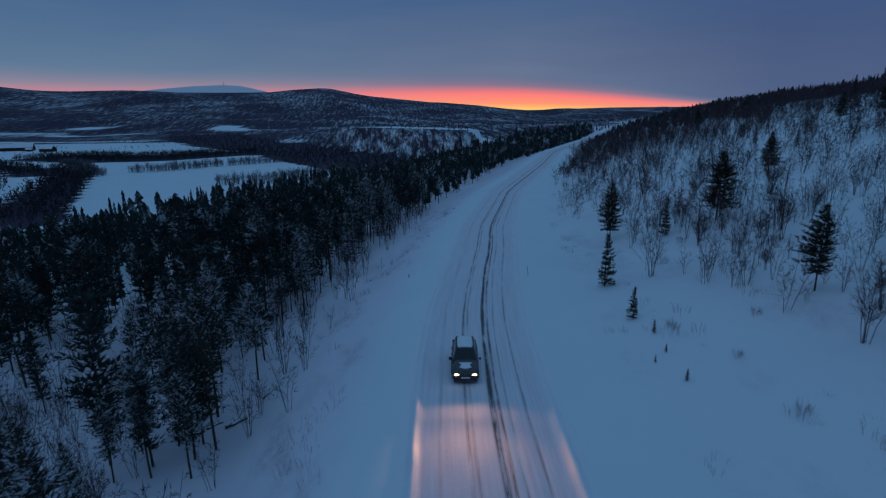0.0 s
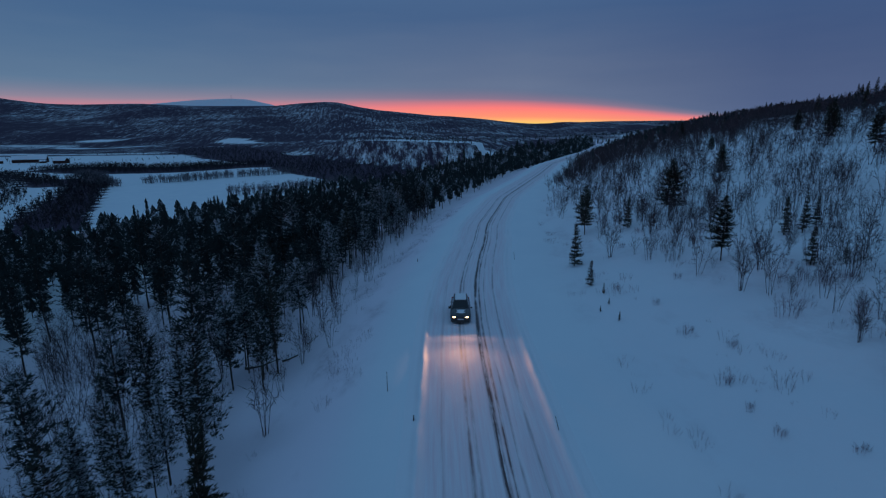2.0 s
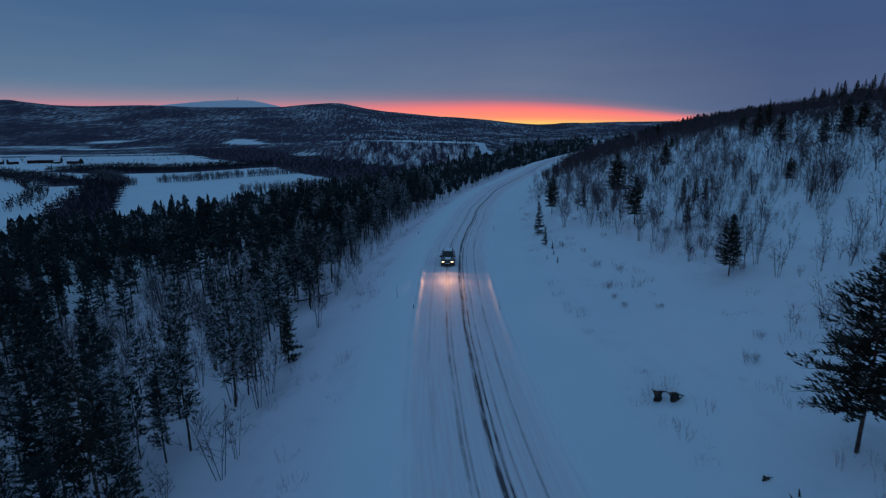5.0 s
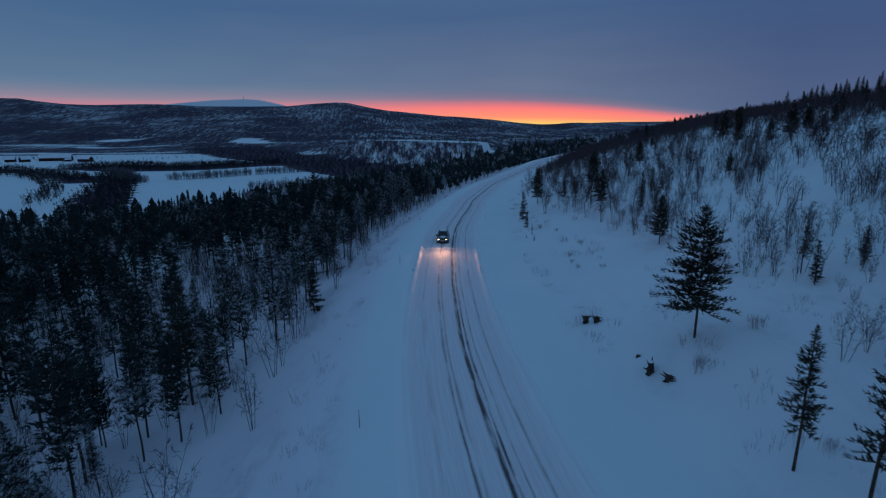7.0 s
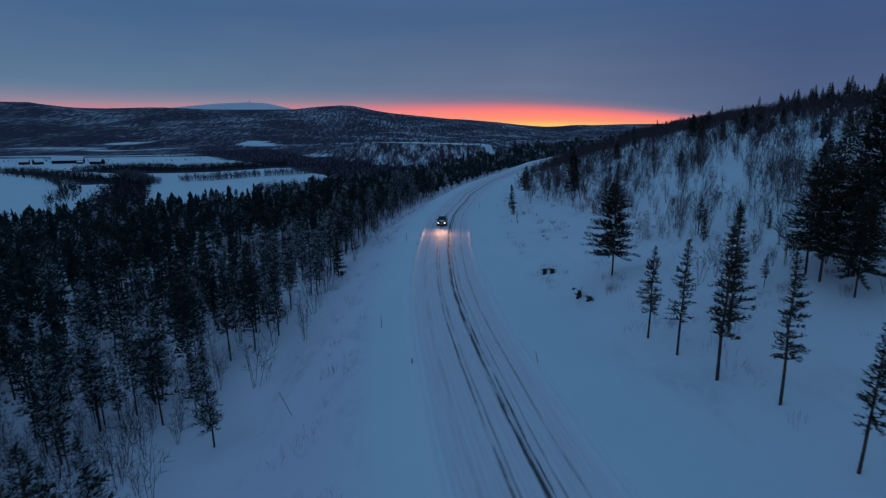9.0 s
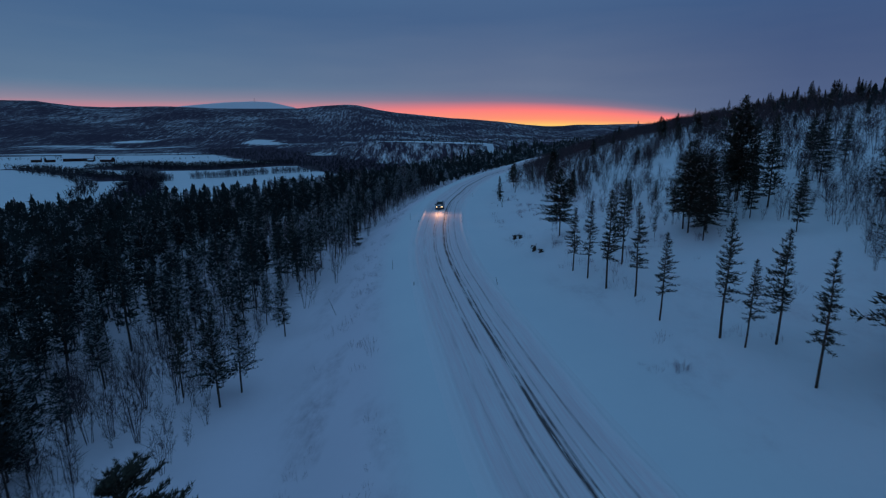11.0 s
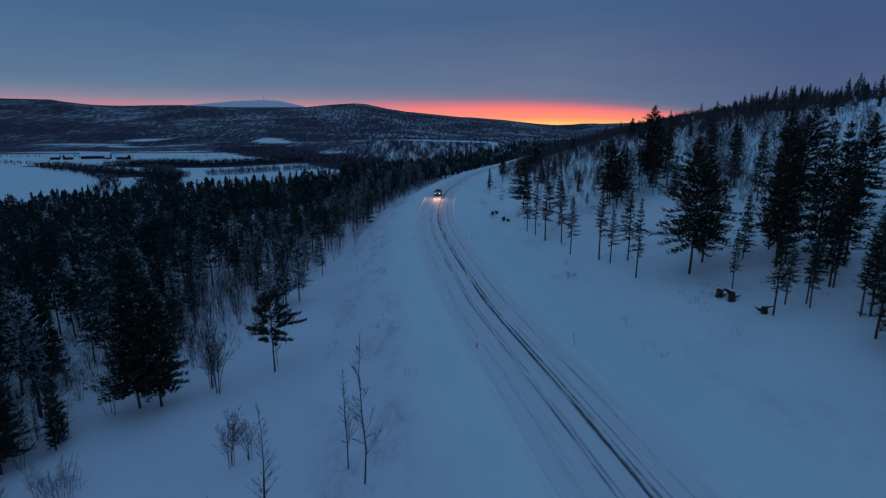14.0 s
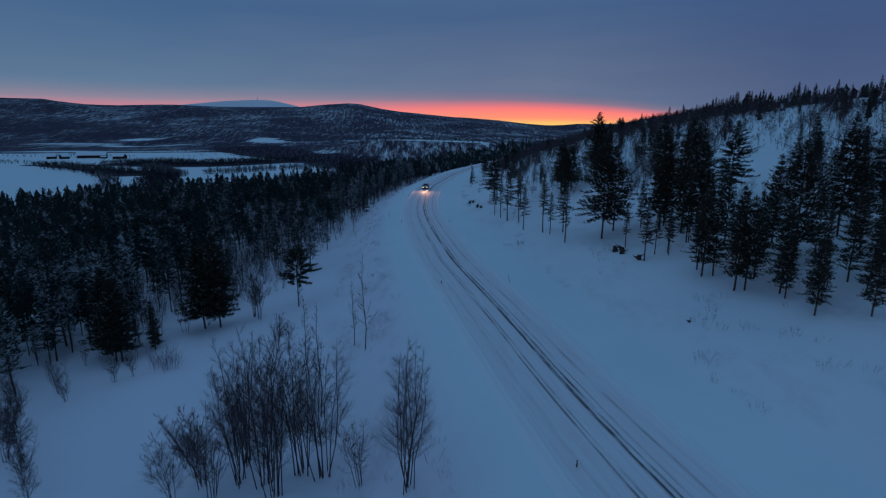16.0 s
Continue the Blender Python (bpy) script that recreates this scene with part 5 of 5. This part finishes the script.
    part("lower_grille", block(-0.48, 0.48, -2.18, -2.11, 0.36, 0.42, 0.02), M_TRIM, car)
    part("number_plate", block(-0.26, 0.26, -2.195, -2.178, 0.42, 0.52, 0.004), M_PLATE, car, "plain white plate")
    hood = []
    for y, w, z in ((-1.72, 0.16, 0.835), (-1.55, 0.42, 0.882), (-1.32, 0.30, 0.905), (-1.08, 0.46, 0.935)):
        hood.append([(-w, y, z - 0.03), (-w * 0.8, y, z + 0.02), (w * 0.1, y, z + 0.035), (w * 0.85, y, z + 0.018), (w, y, z - 0.03)])
    part("bonnet_snow", loft(hood), M_CAKED, car, "thin patch of snow on the bonnet", smooth=True)
    for x in (-0.35, 0.15):
        part("wiper", quad([(x, -0.86, 0.965), (x + 0.42, -0.80, 1.0), (x + 0.42, -0.795, 1.015), (x, -0.855, 0.98)], 0.012), M_TRIM, car)
    return car


CAR_Y, CAR_D = 30.6, -0.95
_bend = math.degrees(math.atan((float(road_x(CAR_Y + 4)) - float(road_x(CAR_Y - 4))) / 8.0))
CAR = pose(float(road_x(CAR_Y)) + CAR_D, CAR_Y, 0.0, 0, 0, -_bend)
build_car(CAR)
for sx in (-1, 1):
    for watts, cone, dip, blend in BEAMS:
        spot = bpy.data.lights.new("headlight_beam", "SPOT")
        spot.energy, spot.color = watts, HEADLIGHT["colour"]
        spot.spot_size, spot.spot_blend, spot.shadow_soft_size = radians(cone), blend, 0.14
        lamp = new("headlight_beam", spot)
        lamp.matrix_world = CAR @ look((sx * 0.52, -2.30, 0.66), (sx * 0.6, -2.30 - 10, 0.66 - 10 * dip)) @ Matrix.Diagonal((HEADLIGHT["wide"], 1, 1, 1))

# ---- roadside: poles, logs, stumps ----
M_POLE = paint("weathered_pole", (0.06, 0.05, 0.05), 0.8, dirt=0.2)
M_REFLECT = paint("grey_reflector", (0.5, 0.5, 0.5), 0.4)
M_LOG = bark("dead_wood", (0.03, 0.026, 0.024), (0.11, 0.09, 0.075), 7.0)


def marker(x, y, h, tilt, turn, thin):
    ob = tagged(new("snow_pole"), "thin dark snow pole stuck into the verge" if thin else "short dark edge marker post by the road", "snow pole", "poles along the road")
    r = 0.022 if thin else 0.045
    v, f = tube([(0, 0, -0.3), (0, 0, h * 0.5), (0, 0, h)], np.array([r, r * 0.9, r * 0.75]), 7)
    c = new("post", mesh_of("post", v, f, (M_POLE,)))
    c.parent = ob
    v, f = tube([(0, 0, h * 0.80), (0, 0, h * 0.92)], np.array([r * 1.05, r * 1.05]), 7)
    c = new("reflector_band", mesh_of("reflector_band", v, f, (M_REFLECT,)))
    c.parent = ob
    ob.matrix_basis = pose(x, y, max(float(land(x, y)), -2.0), tilt, 0, turn)


for x, y, h, tilt, turn in ((-1.9, 17.9, 1.35, 1, 0), (7.5, 11.9, 1.1, 16, -70), (-9.3, -28.6, 1.7, 20, -60), (11.9, -65.8, 1.0, 14, -60), (7.7, -26.6, 0.9, 14, -65), (-1.7, 62.0, 1.2, 2, 0), (13.6, 50.0, 1.1, 10, -60), (-3.8, -18.0, 1.1, 2, 0)):
    marker(x, y, h, tilt, turn, True)
for x, y in ((-0.35, 13.9), (4.3, -66.0), (9.5, -98.3), (-1.2, -26.0), (1.4, 53.0)):
    marker(x, y, 0.38, 3, 40, False)


def dead_log(x, y, length, turn, radius, seed):
    rng = np.random.RandomState(seed)
    ob = tagged(new("fallen_log"), "dark fallen log half buried in snow", "log", "fallen logs at the forest edge")
    t = np.linspace(-0.5, 0.5, 6)
    path = np.stack([t * length, np.cumsum(rng.normal(size=6)) * 0.04, radius * 0.9 + rng.normal(size=6) * 0.02], -1)
    v, f = tube(path, radius * np.linspace(1.1, 0.6, 6), 8)
    c = new("stem", mesh_of("stem", v, f, (M_LOG,), smooth=True))
    c.parent = ob
    for k in range(4):
        p = path[1 + k]
        q = p + np.array([rng.uniform(-0.3, 0.3), rng.uniform(-0.5, 0.5), rng.uniform(0.1, 0.45)])
        v, f = tube([p, (p + q) / 2 + 0.03, q], np.array([0.035, 0.025, 0.008]), 4)
        c = new("branch_stub", mesh_of("branch_stub", v, f, (M_LOG,)))
        c.parent = ob
    v, f = tube(path + (0, 0, radius * 0.75), radius * np.array([0.2, 0.7, 0.8, 0.75, 0.6, 0.15]), 7)
    c = new("snow_cap", mesh_of("snow_cap", v, f, (M_CAKED,), smooth=True))
    c.parent = ob
    c, s = math.cos(radians(turn)), math.sin(radians(turn))
    ends = [float(land(x + k * c * length / 2, y + k * s * length / 2)) for k in (-1, 1)]
    pitch = -math.degrees(math.atan2(ends[1] - ends[0], length))
    ob.matrix_basis = pose(x, y, sum(ends) / 2 - 0.03, 0, 0, turn) @ pose(0, 0, 0, 0, pitch, 0)


for k, (x, y, ln, turn, r) in enumerate(((-11.2, 32.8, 1.5, 20, 0.11), (-14.3, 32.6, 1.9, 12, 0.14), (-12.9, 33.4, 1.1, 35, 0.09), (-9.6, 36.0, 1.3, 30, 0.08))):
    dead_log(x, y, ln, turn, r, 400 + k)


def root_plate(x, y, h, seed):
    """An upturned stump with broken roots, snow on its top."""
    rng = np.random.RandomState(seed)
    ob = tagged(new("tree_stump"), "dark upturned stump with broken roots in the snow", "stump", "stumps in the clearing")
    ring = np.linspace(0, 1, 5)
    path = np.stack([0.15 * h * ring * rng.uniform(-1, 1), 0.15 * h * ring, ring * h - 0.15], -1)
    v, f = tube(path, h * np.array([0.36, 0.30, 0.26, 0.24, 0.10]), 9)
    v = v + rng.normal(size=v.shape) * 0.05 * h
    c = new("stump_body", mesh_of("stump_body", v, f, (M_LOG,)))
    c.parent = ob
    for k in range(6):
        a = rng.uniform(0, 6.28)
        p = path[1 + k % 3] + 0.0
        q = p + np.array([math.cos(a), math.sin(a), rng.uniform(-0.1, 0.8)]) * h * rng.uniform(0.5, 0.9)
        v, f = tube([p, (p + q) / 2 + rng.normal(size=3) * 0.05, q], h * np.array([0.13, 0.08, 0.02]), 5)
        c = new("root", mesh_of("root", v, f, (M_LOG,)))
        c.parent = ob
    top = path[-1]
    v, f = tube([top + (0, 0, -0.02), top + (0, 0, 0.06 * h + 0.03), top + (0, 0, 0.14 * h + 0.03)], h * np.array([0.22, 0.20, 0.03]), 8)
    c = new("snow_cap", mesh_of("snow_cap", v, f, (M_CAKED,), smooth=True))
    c.parent = ob
    ob.matrix_basis = pose(x, y, float(land(x, y)), 0, 0, rng.uniform(0, 360))


for k, (x, y, h) in enumerate(((13.7, -5.2, 0.6), (14.3, -5.8, 0.55), (14.3, -13.4, 0.3), (14.1, -15.7, 0.62), (14.6, -16.9, 0.5), (25.0, -62.4, 0.7), (25.4, -63.4, 0.7), (26.2, -66.4, 0.6), (23.6, -82.3, 0.28))):
    root_plate(x, y, h * 1.3, 500 + k)
